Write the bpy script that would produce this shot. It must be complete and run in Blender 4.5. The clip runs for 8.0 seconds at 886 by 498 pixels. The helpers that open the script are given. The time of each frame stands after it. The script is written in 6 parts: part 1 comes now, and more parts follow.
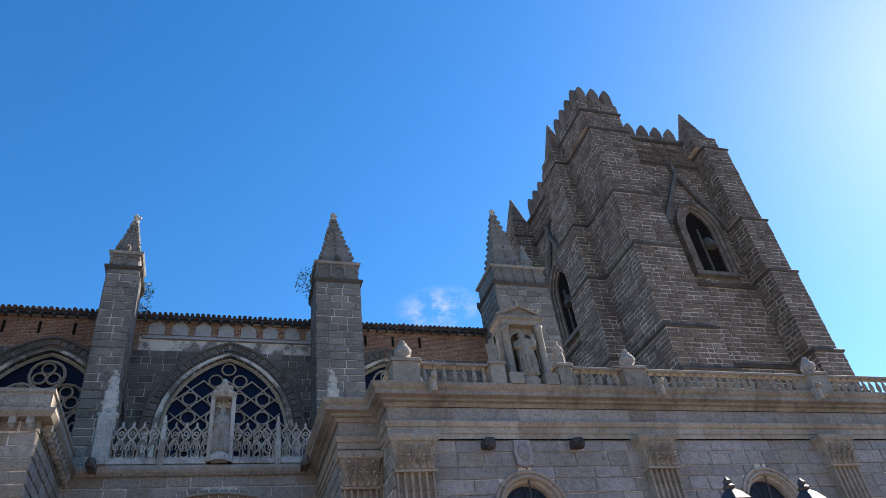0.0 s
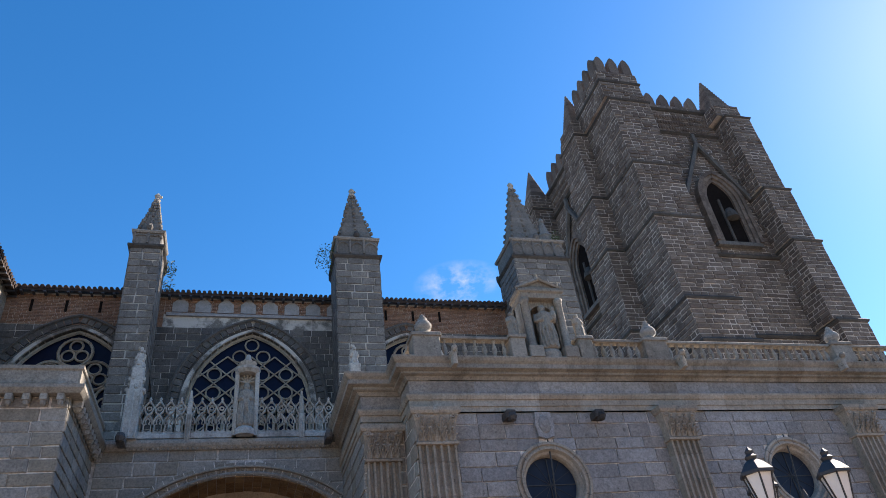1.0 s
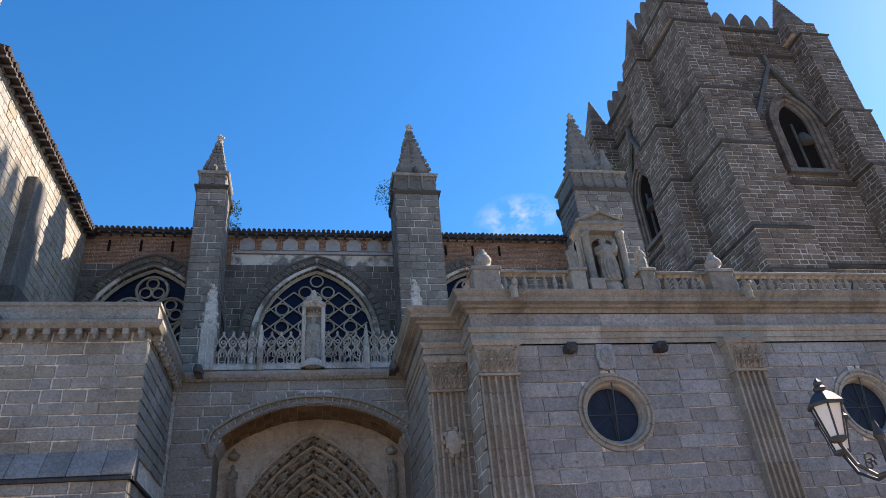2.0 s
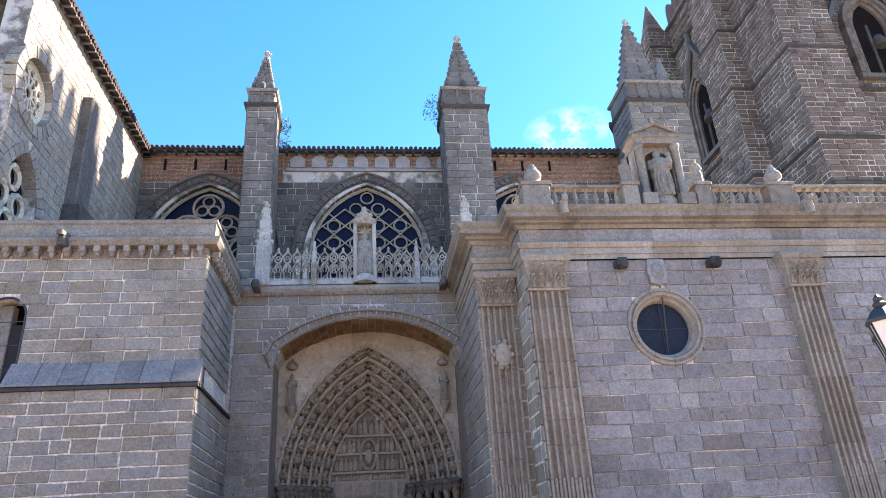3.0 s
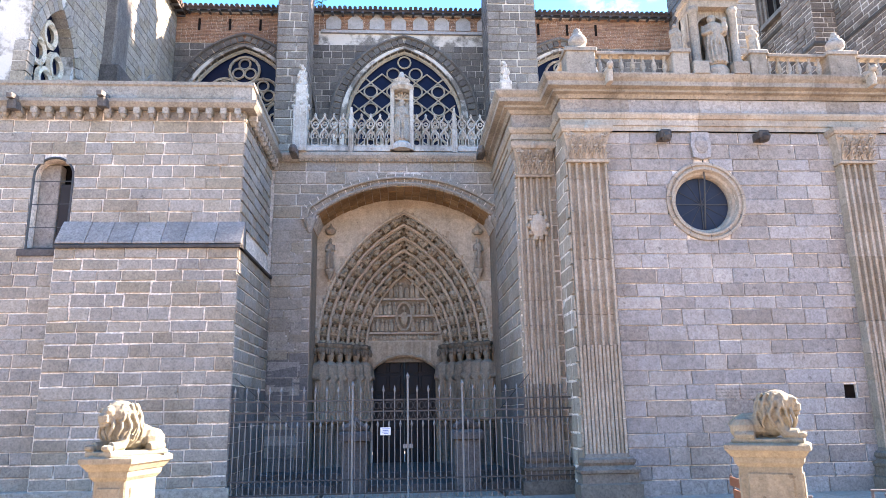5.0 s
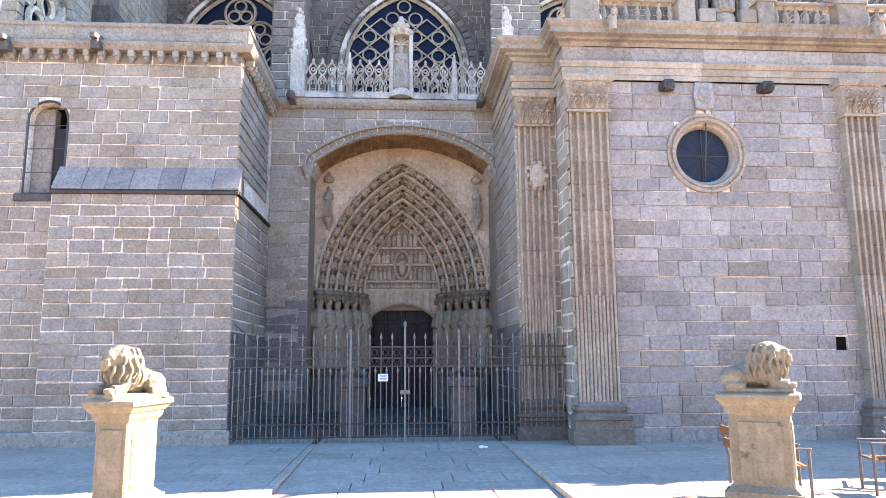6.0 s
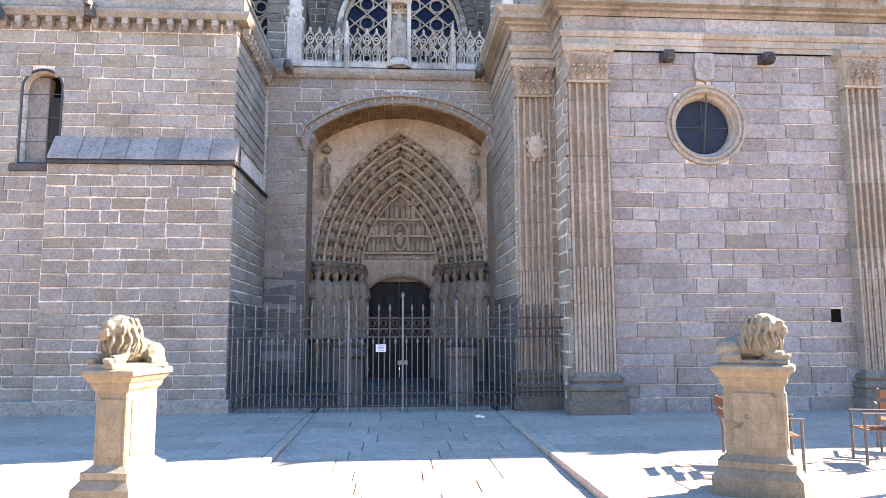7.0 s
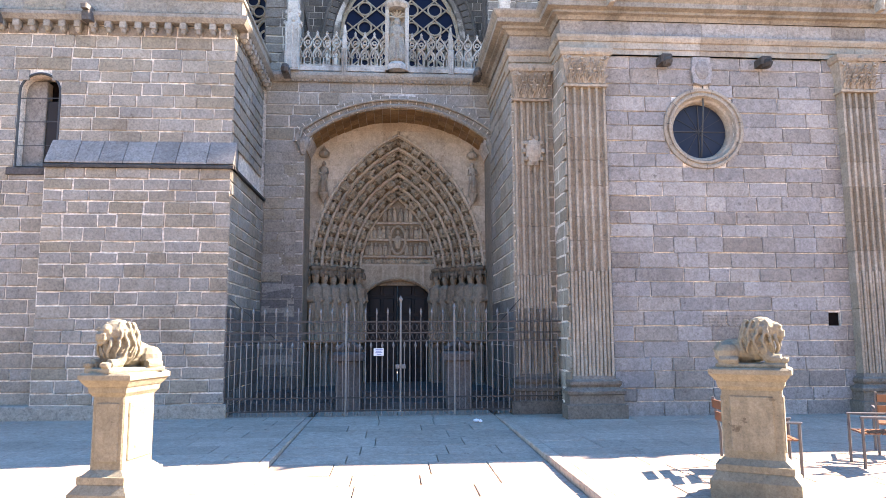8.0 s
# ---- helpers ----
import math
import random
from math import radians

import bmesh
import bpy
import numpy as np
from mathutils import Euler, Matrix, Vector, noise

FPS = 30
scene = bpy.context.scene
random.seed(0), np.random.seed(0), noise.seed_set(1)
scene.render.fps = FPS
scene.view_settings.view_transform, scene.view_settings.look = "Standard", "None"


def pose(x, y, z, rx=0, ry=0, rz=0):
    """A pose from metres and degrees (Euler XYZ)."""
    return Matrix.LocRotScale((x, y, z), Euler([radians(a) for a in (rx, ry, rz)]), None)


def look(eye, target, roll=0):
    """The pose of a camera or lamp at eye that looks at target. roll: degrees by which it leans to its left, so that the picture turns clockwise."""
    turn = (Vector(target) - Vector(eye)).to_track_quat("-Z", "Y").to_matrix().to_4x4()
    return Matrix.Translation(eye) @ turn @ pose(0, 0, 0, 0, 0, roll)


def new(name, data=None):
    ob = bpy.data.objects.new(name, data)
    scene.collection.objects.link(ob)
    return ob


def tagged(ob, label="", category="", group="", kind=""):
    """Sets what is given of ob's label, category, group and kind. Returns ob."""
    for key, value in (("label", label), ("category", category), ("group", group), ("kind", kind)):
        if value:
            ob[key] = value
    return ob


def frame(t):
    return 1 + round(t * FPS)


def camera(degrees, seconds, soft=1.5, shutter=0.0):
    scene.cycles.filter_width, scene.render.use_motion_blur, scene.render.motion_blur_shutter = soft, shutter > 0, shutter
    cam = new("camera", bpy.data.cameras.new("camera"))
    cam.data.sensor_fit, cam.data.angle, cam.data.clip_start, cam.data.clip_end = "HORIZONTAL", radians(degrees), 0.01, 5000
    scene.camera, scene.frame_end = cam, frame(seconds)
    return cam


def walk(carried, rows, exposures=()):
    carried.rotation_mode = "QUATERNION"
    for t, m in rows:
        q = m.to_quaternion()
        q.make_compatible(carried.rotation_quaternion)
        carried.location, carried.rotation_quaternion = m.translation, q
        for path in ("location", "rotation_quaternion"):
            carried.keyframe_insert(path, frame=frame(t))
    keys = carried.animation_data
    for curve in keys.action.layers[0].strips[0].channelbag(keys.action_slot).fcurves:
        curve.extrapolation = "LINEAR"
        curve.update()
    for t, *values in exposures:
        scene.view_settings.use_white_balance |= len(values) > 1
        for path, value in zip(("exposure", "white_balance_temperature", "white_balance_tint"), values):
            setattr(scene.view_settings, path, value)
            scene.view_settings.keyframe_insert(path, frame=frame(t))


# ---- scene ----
EYE = (0.0, 0.0, 1.75)
cam = camera(64.96, 8.0, soft=0.8)
# seconds, yaw to the left, pitch up, lean to the left
ROWS = [
    (0, -21.10, 37.05, -8.40),
    (0.5, -20.53, 36.50, -8.41),
    (1, -18.84, 35.19, -7.88),
    (1.5, -15.72, 33.04, -6.54),
    (1.7, -14.34, 32.08, -6.10),
    (3, -7.22, 23.84, -3.51),
    (3.5, -5.63, 20.81, -2.79),
    (4, -4.53, 18.06, -2.16),
    (4.5, -3.91, 15.59, -1.46),
    (4.7, -3.71, 14.64, -1.22),
    (5.8, -3.75, 9.78, -0.53),
    (6, -3.73, 9.06, -0.40),
    (6.5, -3.82, 7.53, -0.30),
    (7, -3.90, 6.71, -0.24),
    (7.5, -4.00, 6.69, -0.29),
    (8, -4.08, 7.02, -0.29),
]


def gaze(yaw, pitch):
    a, b = radians(yaw), radians(pitch)
    return (EYE[0] - 20 * math.sin(a) * math.cos(b), EYE[1] + 20 * math.cos(a) * math.cos(b), EYE[2] + 20 * math.sin(b))


walk(cam, [(t, look(EYE, gaze(yaw, pitch), roll)) for t, yaw, pitch, roll in ROWS],
     exposures=[(0, 1.38, 6950, 16), (1.7, 1.36, 6950, 16), (2.8, 2.42, 7450, 21), (3.5, 2.88, 7650, 24), (4.7, 3.3, 7950, 24), (5.8, 3.5, 8250, 24), (6.5, 3.42, 8300, 24), (8, 3.18, 8300, 24)])

# ---- light ----
SUN_WAY = Vector((3.0, 1.0, 2.26)).normalized()
world = bpy.data.worlds.new("world")
scene.world = world
world.use_nodes = True
wn = world.node_tree.nodes
sky = wn.new("ShaderNodeTexSky")
sky.sky_type = "NISHITA"
sky.sun_disc = False
sky.sun_elevation = math.asin(SUN_WAY.z)
sky.sun_rotation = math.atan2(SUN_WAY.x, SUN_WAY.y)
sky.air_density, sky.dust_density, sky.ozone_density = 1.0, 0.15, 4.0
deep = wn.new("ShaderNodeHueSaturation")
deep.inputs["Saturation"].default_value = 1.3
world.node_tree.links.new(sky.outputs[0], deep.inputs["Color"])
world.node_tree.links.new(deep.outputs[0], wn["Background"].inputs[0])
wn["Background"].inputs[1].default_value = 0.1
sun = new("sun", bpy.data.lights.new("sun", "SUN"))
sun.data.energy, sun.data.angle, sun.data.color = 5.0, radians(0.55), (1.0, 0.94, 0.84)
sun.matrix_world = look((0, 0, 80), Vector((0, 0, 80)) - SUN_WAY)


# ---- materials ----
def nodes(name):
    m = bpy.data.materials.new(name)
    m.use_nodes = True
    return m, m.node_tree.nodes, m.node_tree.links, m.node_tree.nodes["Principled BSDF"]


def mix(nd, ln, kind, fac, a, b):
    n = nd.new("ShaderNodeMix")
    n.data_type, n.blend_type = "RGBA", kind
    for sock, v in ((n.inputs[0], fac), (n.inputs[6], a), (n.inputs[7], b)):
        if isinstance(v, bpy.types.NodeSocket):
            ln.new(v, sock)
        elif isinstance(v, (int, float)):
            sock.default_value = v
        else:
            sock.default_value = (*v, 1)
    return n.outputs[2]


def ramp(nd, ln, src, stops):
    n = nd.new("ShaderNodeValToRGB")
    while len(n.color_ramp.elements) < len(stops):
        n.color_ramp.elements.new(0.5)
    for e, (p, c) in zip(n.color_ramp.elements, stops):
        e.position, e.color = p, (*c, 1) if len(c) == 3 else c
    ln.new(src, n.inputs[0])
    return n.outputs[0]


def noise_of(nd, ln, scale, detail=4, rough=0.6, vec=None):
    n = nd.new("ShaderNodeTexNoise")
    n.inputs["Scale"].default_value, n.inputs["Detail"].default_value, n.inputs["Roughness"].default_value = scale, detail, rough
    if vec is None:
        vec = nd.new("ShaderNodeNewGeometry").outputs["Position"]
    ln.new(vec, n.inputs["Vector"])
    return n.outputs["Fac"]


def stone(name, tones, rough=0.88, grain=20, bump=0.5, stain=0.4, stain_tone=(0.42, 0.40, 0.38), streak=0.0, warm=None, speckle=0.8, spec=0.2):
    """Masonry: a tone for each block, mottling, speckle, pits and dark weathering."""
    m, nd, ln, bs = nodes(name)
    geo, info = nd.new("ShaderNodeNewGeometry"), nd.new("ShaderNodeObjectInfo")
    add = nd.new("ShaderNodeMath")
    ln.new(geo.outputs["Random Per Island"], add.inputs[0]), ln.new(info.outputs["Random"], add.inputs[1])
    fr = nd.new("ShaderNodeMath")
    fr.operation = "FRACT"
    ln.new(add.outputs[0], fr.inputs[0])
    k = len(tones) - 1
    col = ramp(nd, ln, fr.outputs[0], [(i / k, t) for i, t in enumerate(tones)])
    fine, mid, big = noise_of(nd, ln, grain, 6, 0.75), noise_of(nd, ln, 7.0, 5, 0.7), noise_of(nd, ln, 0.7, 5, 0.65)
    pits = noise_of(nd, ln, 6.0, 4, 0.6)
    col = mix(nd, ln, "MULTIPLY", speckle, col, ramp(nd, ln, fine, [(0.34, (0.58, 0.57, 0.56)), (0.5, (1.0, 1.0, 1.0)), (0.66, (1.35, 1.34, 1.32))]))
    col = mix(nd, ln, "MULTIPLY", 0.5, col, ramp(nd, ln, mid, [(0.33, (0.66, 0.65, 0.64)), (0.66, (1.26, 1.25, 1.23))]))
    col = mix(nd, ln, "MULTIPLY", ramp(nd, ln, pits, [(0.66, (0, 0, 0)), (0.70, (0.6, 0.6, 0.6))]), col, (0.35, 0.33, 0.31))
    if warm:
        col = mix(nd, ln, "MIX", ramp(nd, ln, noise_of(nd, ln, 0.9, 5, 0.7), [(0.44, (0, 0, 0)), (0.54, (0.9, 0.9, 0.9))]), col, warm)
    col = mix(nd, ln, "MULTIPLY", ramp(nd, ln, big, [(0.45, (0, 0, 0)), (0.75, (stain, stain, stain))]), col, stain_tone)
    if streak:
        mp = nd.new("ShaderNodeMapping")
        mp.inputs["Scale"].default_value = (1.7, 1.7, 0.35)
        ln.new(geo.outputs["Position"], mp.inputs["Vector"])
        sn = noise_of(nd, ln, 1.0, 7, 0.75, mp.outputs[0])
        col = mix(nd, ln, "MULTIPLY", ramp(nd, ln, sn, [(0.52, (0, 0, 0)), (0.66, (streak, streak, streak))]), col, (0.40, 0.38, 0.36))
    ln.new(col, bs.inputs["Base Color"])
    bs.inputs["Roughness"].default_value = rough
    bs.inputs["Specular IOR Level"].default_value = spec
    bp = nd.new("ShaderNodeBump")
    bp.inputs["Strength"].default_value, bp.inputs["Distance"].default_value = bump, 0.03
    h = nd.new("ShaderNodeMath")
    ln.new(fine, h.inputs[0]), ln.new(mid, h.inputs[1])
    ln.new(h.outputs[0], bp.inputs["Height"]), ln.new(bp.outputs[0], bs.inputs["Normal"])
    return m


def plain(name, col, rough=0.6, metal=0.0, vary=0.25, scale=9, bump=0.15):
    m, nd, ln, bs = nodes(name)
    c = mix(nd, ln, "MULTIPLY", vary, col, ramp(nd, ln, noise_of(nd, ln, scale, 5, 0.7), [(0.3, (0.35, 0.35, 0.35)), (0.7, (1.3, 1.3, 1.3))]))
    ln.new(c, bs.inputs["Base Color"])
    bs.inputs["Roughness"].default_value, bs.inputs["Metallic"].default_value = rough, metal
    bp = nd.new("ShaderNodeBump")
    bp.inputs["Strength"].default_value, bp.inputs["Distance"].default_value = bump, 0.01
    ln.new(noise_of(nd, ln, scale * 6, 3, 0.6), bp.inputs["Height"]), ln.new(bp.outputs[0], bs.inputs["Normal"])
    return m


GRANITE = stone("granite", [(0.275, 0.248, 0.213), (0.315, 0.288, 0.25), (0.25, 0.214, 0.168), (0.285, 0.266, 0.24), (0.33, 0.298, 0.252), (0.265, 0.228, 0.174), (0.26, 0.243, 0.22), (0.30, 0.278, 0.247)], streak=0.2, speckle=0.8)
# darker copy of the granite: shade painted on the low porch walls
SHADED_GRANITE = stone("shaded_granite", [(0.15, 0.138, 0.128), (0.185, 0.17, 0.157), (0.13, 0.118, 0.108), (0.17, 0.16, 0.153)], stain=0.6, streak=0.4)
GRANITE_PALE = stone("pale_granite", [(0.262, 0.25, 0.242), (0.335, 0.32, 0.307), (0.235, 0.21, 0.186), (0.30, 0.29, 0.286), (0.36, 0.338, 0.315), (0.275, 0.248, 0.22), (0.255, 0.247, 0.244)], streak=0.2, speckle=0.8)
PIER_STONE = stone("pier_stone", [(0.165, 0.155, 0.145), (0.21, 0.195, 0.18), (0.14, 0.13, 0.122), (0.235, 0.215, 0.195)], stain=0.6, streak=0.4)
LEDGE_STONE = stone("ledge_stone", [(0.25, 0.238, 0.225), (0.295, 0.28, 0.265), (0.21, 0.20, 0.19)], stain=0.6, streak=0.3)
# weathered stone of the pilaster bases; portal column bases take it as painted shade
BASE_STONE = stone("weathered_shaded_base_stone", [(0.17, 0.145, 0.118), (0.21, 0.18, 0.148), (0.14, 0.12, 0.10)], stain=0.6, streak=0.4)
GRANITE_DARK = stone("dark_granite", [(0.105, 0.099, 0.094), (0.15, 0.14, 0.131), (0.088, 0.081, 0.078), (0.175, 0.16, 0.148)], stain=0.7, streak=0.5)
TOWER_STONE = stone("tower_stone", [(0.135, 0.104, 0.087), (0.175, 0.138, 0.116), (0.11, 0.084, 0.071), (0.205, 0.165, 0.14)], stain=0.6, streak=0.3, grain=12)
SANDSTONE = stone("sandstone", [(0.33, 0.28, 0.22), (0.38, 0.335, 0.275), (0.28, 0.23, 0.178), (0.36, 0.31, 0.245), (0.41, 0.365, 0.31)], speckle=0.6, streak=0.4)
CORNICE_STONE = stone("cornice_stone", [(0.27, 0.24, 0.197), (0.315, 0.285, 0.242), (0.23, 0.195, 0.157), (0.30, 0.27, 0.23)], speckle=0.6, stain=0.7, streak=0.6)
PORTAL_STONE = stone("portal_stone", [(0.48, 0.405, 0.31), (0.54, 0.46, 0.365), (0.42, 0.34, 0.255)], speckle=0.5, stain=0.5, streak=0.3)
# brown stone, darkened as the shade behind rolls, figures and relief
PORTAL_BROWN_SHADE = stone("brown_shaded_portal_stone", [(0.27, 0.207, 0.145), (0.31, 0.24, 0.17), (0.235, 0.178, 0.125)], speckle=0.6, stain=0.6, streak=0.3)
PORTAL_CARVED = stone("carved_portal_stone", [(0.42, 0.342, 0.25), (0.48, 0.40, 0.30), (0.35, 0.278, 0.20), (0.52, 0.44, 0.34)], speckle=0.6, stain=0.5, streak=0.3)
JAMB_FIGURE = stone("jamb_figure_stone", [(0.30, 0.242, 0.178), (0.35, 0.285, 0.215), (0.26, 0.208, 0.152)], speckle=0.6, stain=0.6, streak=0.4)
# brown recess stone with the shade between the jamb figures painted in
JAMB_SHADED = stone("shaded_jamb_stone", [(0.20, 0.158, 0.115), (0.25, 0.20, 0.148), (0.17, 0.135, 0.10)], speckle=0.6, stain=0.6, streak=0.4)
SOFFIT_STONE = stone("soffit_stone", [(0.30, 0.18, 0.085), (0.22, 0.125, 0.06), (0.36, 0.235, 0.125), (0.27, 0.17, 0.10)], stain=0.7)
PALE_STONE = stone("pale_carved_stone", [(0.40, 0.375, 0.34), (0.47, 0.445, 0.41), (0.34, 0.305, 0.26)], speckle=0.6, stain=0.8, streak=0.6)
PLASTER = stone("pale_plaster", [(0.29, 0.283, 0.282), (0.32, 0.312, 0.31)], bump=0.2, streak=0.2, speckle=0.2)
MORTAR = stone("mortar", [(0.74, 0.67, 0.59), (0.74, 0.67, 0.59)], grain=14, stain=0.6)
MORTAR_DARK = stone("old_mortar", [(0.52, 0.485, 0.445), (0.52, 0.485, 0.445)], grain=14, stain=0.9)
PATCHY = stone("patchy_mortar", [(0.17, 0.155, 0.14), (0.17, 0.155, 0.14)], stain=0.3, warm=(0.58, 0.54, 0.49))
BRICK = stone("brick", [(0.27, 0.15, 0.098), (0.315, 0.188, 0.13), (0.225, 0.127, 0.09), (0.335, 0.218, 0.16)], grain=30, streak=0.3)
TOWER_MORTAR = stone("tower_mortar", [(0.50, 0.43, 0.38), (0.50, 0.43, 0.38)], grain=12, stain=0.9)
SHAFT_STONE = stone("shaft_sandstone", [(0.34, 0.29, 0.23), (0.385, 0.335, 0.275), (0.30, 0.25, 0.19), (0.36, 0.31, 0.25)], streak=0.4, speckle=0.6)
# weather-blackened stone for ledges; on the portal socles it stands for porch shade
BLACKENED_SHADED = stone("blackened_and_shaded_stone", [(0.055, 0.051, 0.049), (0.08, 0.073, 0.068), (0.065, 0.06, 0.056)], stain=0.6, streak=0.4)
# floor tone with the porch's shade put into it
SHADED_FLOOR = stone("shaded_porch_stone", [(0.09, 0.083, 0.079), (0.115, 0.107, 0.10)], grain=40)
ROOF_TILE = stone("roof_tile", [(0.055, 0.042, 0.038), (0.08, 0.056, 0.048), (0.045, 0.038, 0.035)], grain=20)
PAVING = stone("paving", [(0.385, 0.305, 0.247), (0.415, 0.33, 0.268), (0.35, 0.277, 0.224)], rough=0.97, bump=0.25, stain=0.35, speckle=0.55, spec=0.04)
JOINT = stone("paving_joint", [(0.20, 0.185, 0.17), (0.20, 0.185, 0.17)], grain=60, spec=0.04)
IRON = plain("wrought_iron", (0.06, 0.058, 0.056), 0.55, 0.4)
IRON_PALE = plain("worn_iron", (0.2, 0.188, 0.178), 0.55, 0.3)
DOOR_WOOD = plain("dark_door_wood", (0.016, 0.011, 0.01), 0.7)
CHAIR_WOOD = plain("chair_wood", (0.16, 0.07, 0.035), 0.4)
CHAIR_METAL = plain("chair_metal", (0.075, 0.08, 0.095), 0.45, 0.3)
# near-black sheets stand in for the shade inside openings
HOLLOW_SHADE = stone("interior_shade", [(0.012, 0.010, 0.010), (0.016, 0.013, 0.012)], rough=1.0, spec=0.0)
WHITE_PAINT = plain("white_paper", (0.75, 0.77, 0.8), 0.6)
BLUE_INK = plain("blue_ink", (0.08, 0.16, 0.4), 0.6)
FOLIAGE = plain("weed_leaf", (0.07, 0.10, 0.03), 0.7)
MILK_GLASS = plain("milk_glass", (0.75, 0.74, 0.70), 0.15, 0, 0.1)


def leaded(name, tone):
    m, nd, ln, bs = nodes(name)
    c = mix(nd, ln, "MIX", noise_of(nd, ln, 3.0, 3), tone, (tone[0] * 0.35, tone[1] * 0.35, tone[2] * 0.4))
    ln.new(c, bs.inputs["Base Color"])
    bs.inputs["Roughness"].default_value, bs.inputs["Specular IOR Level"].default_value = 0.4, 0.12
    bp = nd.new("ShaderNodeBump")
    bp.inputs["Strength"].default_value, bp.inputs["Distance"].default_value = 0.25, 0.02
    ln.new(noise_of(nd, ln, 6, 2), bp.inputs["Height"]), ln.new(bp.outputs[0], bs.inputs["Normal"])
    return m


GLASS = leaded("stained_glass", (0.005, 0.009, 0.034))
GLASS_DARK = leaded("oculus_glass", (0.028, 0.04, 0.062))


# ---- mesh building ----
class Mesh:
    def __init__(self):
        self.v, self.f = [], []

    def add(self, verts, faces):
        n = len(self.v)
        self.v += [tuple(p) for p in verts]
        self.f += [tuple(n + i for i in f) for f in faces]
        return self

    def box(self, a, b, bev=0.0, m=None):
        (x0, y0, z0), (x1, y1, z1) = a, b
        if bev <= 0:
            vs = [(x, y, z) for z in (z0, z1) for x, y in ((x0, y0), (x1, y0), (x1, y1), (x0, y1))]
            fs = [(3, 2, 1, 0), (4, 5, 6, 7), (0, 1, 5, 4), (1, 2, 6, 5), (2, 3, 7, 6), (3, 0, 4, 7)]
        else:
            def ring(z, i):
                return [(x0 + i, y0, z), (x1 - i, y0, z), (x1, y0 + i, z), (x1, y1 - i, z), (x1 - i, y1, z), (x0 + i, y1, z), (x0, y1 - i, z), (x0, y0 + i, z)]

            def flat(z, i):
                return [(x0 + i, y0 + i, z), (x1 - i, y0 + i, z), (x1 - i, y0 + i, z), (x1 - i, y1 - i, z), (x1 - i, y1 - i, z), (x0 + i, y1 - i, z), (x0 + i, y1 - i, z), (x0 + i, y0 + i, z)]
            vs = ring(z0, bev) + ring(z1 - bev, bev) + flat(z1, bev)
            fs = [tuple(range(7, -1, -1)), (16, 17, 19, 21)]
            for j in (0, 8):
                fs += [(j + i, j + (i + 1) % 8, j + 8 + (i + 1) % 8, j + 8 + i) for i in range(8)]
        if m is not None:
            vs = [m @ Vector(p) for p in vs]
        return self.add(vs, fs)

    def lathe(self, profile, c=(0, 0, 0), n=16, m=None):
        vs, fs = [], []
        for r, z in profile:
            vs += [Vector((r * math.cos(2 * math.pi * i / n), r * math.sin(2 * math.pi * i / n), z)) for i in range(n)]
        k = len(profile)
        for j in range(k - 1):
            fs += [(j * n + i, j * n + (i + 1) % n, (j + 1) * n + (i + 1) % n, (j + 1) * n + i) for i in range(n)]
        fs += [tuple(range(n - 1, -1, -1)), tuple((k - 1) * n + i for i in range(n))]
        m = Matrix.Translation(c) @ (m or Matrix())
        return self.add([m @ p for p in vs], fs)

    def tube(self, path, r, n=6, closed=False, taper=None):
        pts = [Vector(p) for p in path]
        k, vs, fs = len(pts), [], []
        for i, p in enumerate(pts):
            a = pts[i - 1] if (i or closed) else p
            b = pts[(i + 1) % k] if (i < k - 1 or closed) else p
            t = (b - a).normalized()
            side = t.cross(Vector((0, 1, 0)) if abs(t.y) < 0.9 else Vector((1, 0, 0))).normalized()
            up = side.cross(t)
            rr = r if taper is None else r * (1 + (taper - 1) * i / (k - 1))
            vs += [p + rr * (math.cos(2 * math.pi * (j + 0.5) / n) * side + math.sin(2 * math.pi * (j + 0.5) / n) * up) for j in range(n)]
        for i in range(k if closed else k - 1):
            q = (i + 1) % k
            fs += [(i * n + j, i * n + (j + 1) % n, q * n + (j + 1) % n, q * n + j) for j in range(n)]
        if not closed:
            fs += [tuple(range(n - 1, -1, -1)), tuple((k - 1) * n + j for j in range(n))]
        return self.add(vs, fs)

    def blob(self, c, r, m=None, n=8):
        """An ellipsoid with radii r."""
        vs, fs, h = [], [], n // 2
        for j in range(h + 1):
            a = math.pi * j / h
            vs += [Vector((r[0] * math.sin(a) * math.cos(2 * math.pi * i / n), r[1] * math.sin(a) * math.sin(2 * math.pi * i / n), r[2] * math.cos(a))) for i in range(n)]
        for j in range(h):
            fs += [(j * n + i, (j + 1) * n + i, (j + 1) * n + (i + 1) % n, j * n + (i + 1) % n) for i in range(n)]
        m = Matrix.Translation(c) @ (m or Matrix())
        return self.add([m @ p for p in vs], fs)

    def sweep(self, path, profile, closed=False):
        """A moulding along a plan polyline; profile of (outward, z); outward is to the right of the way."""
        k, n = len(path), len(profile)
        vs, fs = [], []
        for i, p in enumerate(path):
            p = Vector(p)
            d1 = (p - Vector(path[i - 1])).normalized() if i else None
            d2 = (Vector(path[i + 1]) - p).normalized() if i < k - 1 else None
            d1, d2 = d1 or d2, d2 or d1
            n1, n2 = Vector((d1.y, -d1.x)), Vector((d2.y, -d2.x))
            o = (n1 + n2) / (1 + n1.dot(n2))
            vs += [(p.x + o.x * a, p.y + o.y * a, z) for a, z in profile]
        for i in range(k - 1):
            fs += [(i * n + j, (i + 1) * n + j, (i + 1) * n + (j + 1) % n, i * n + (j + 1) % n) for j in range(n)]
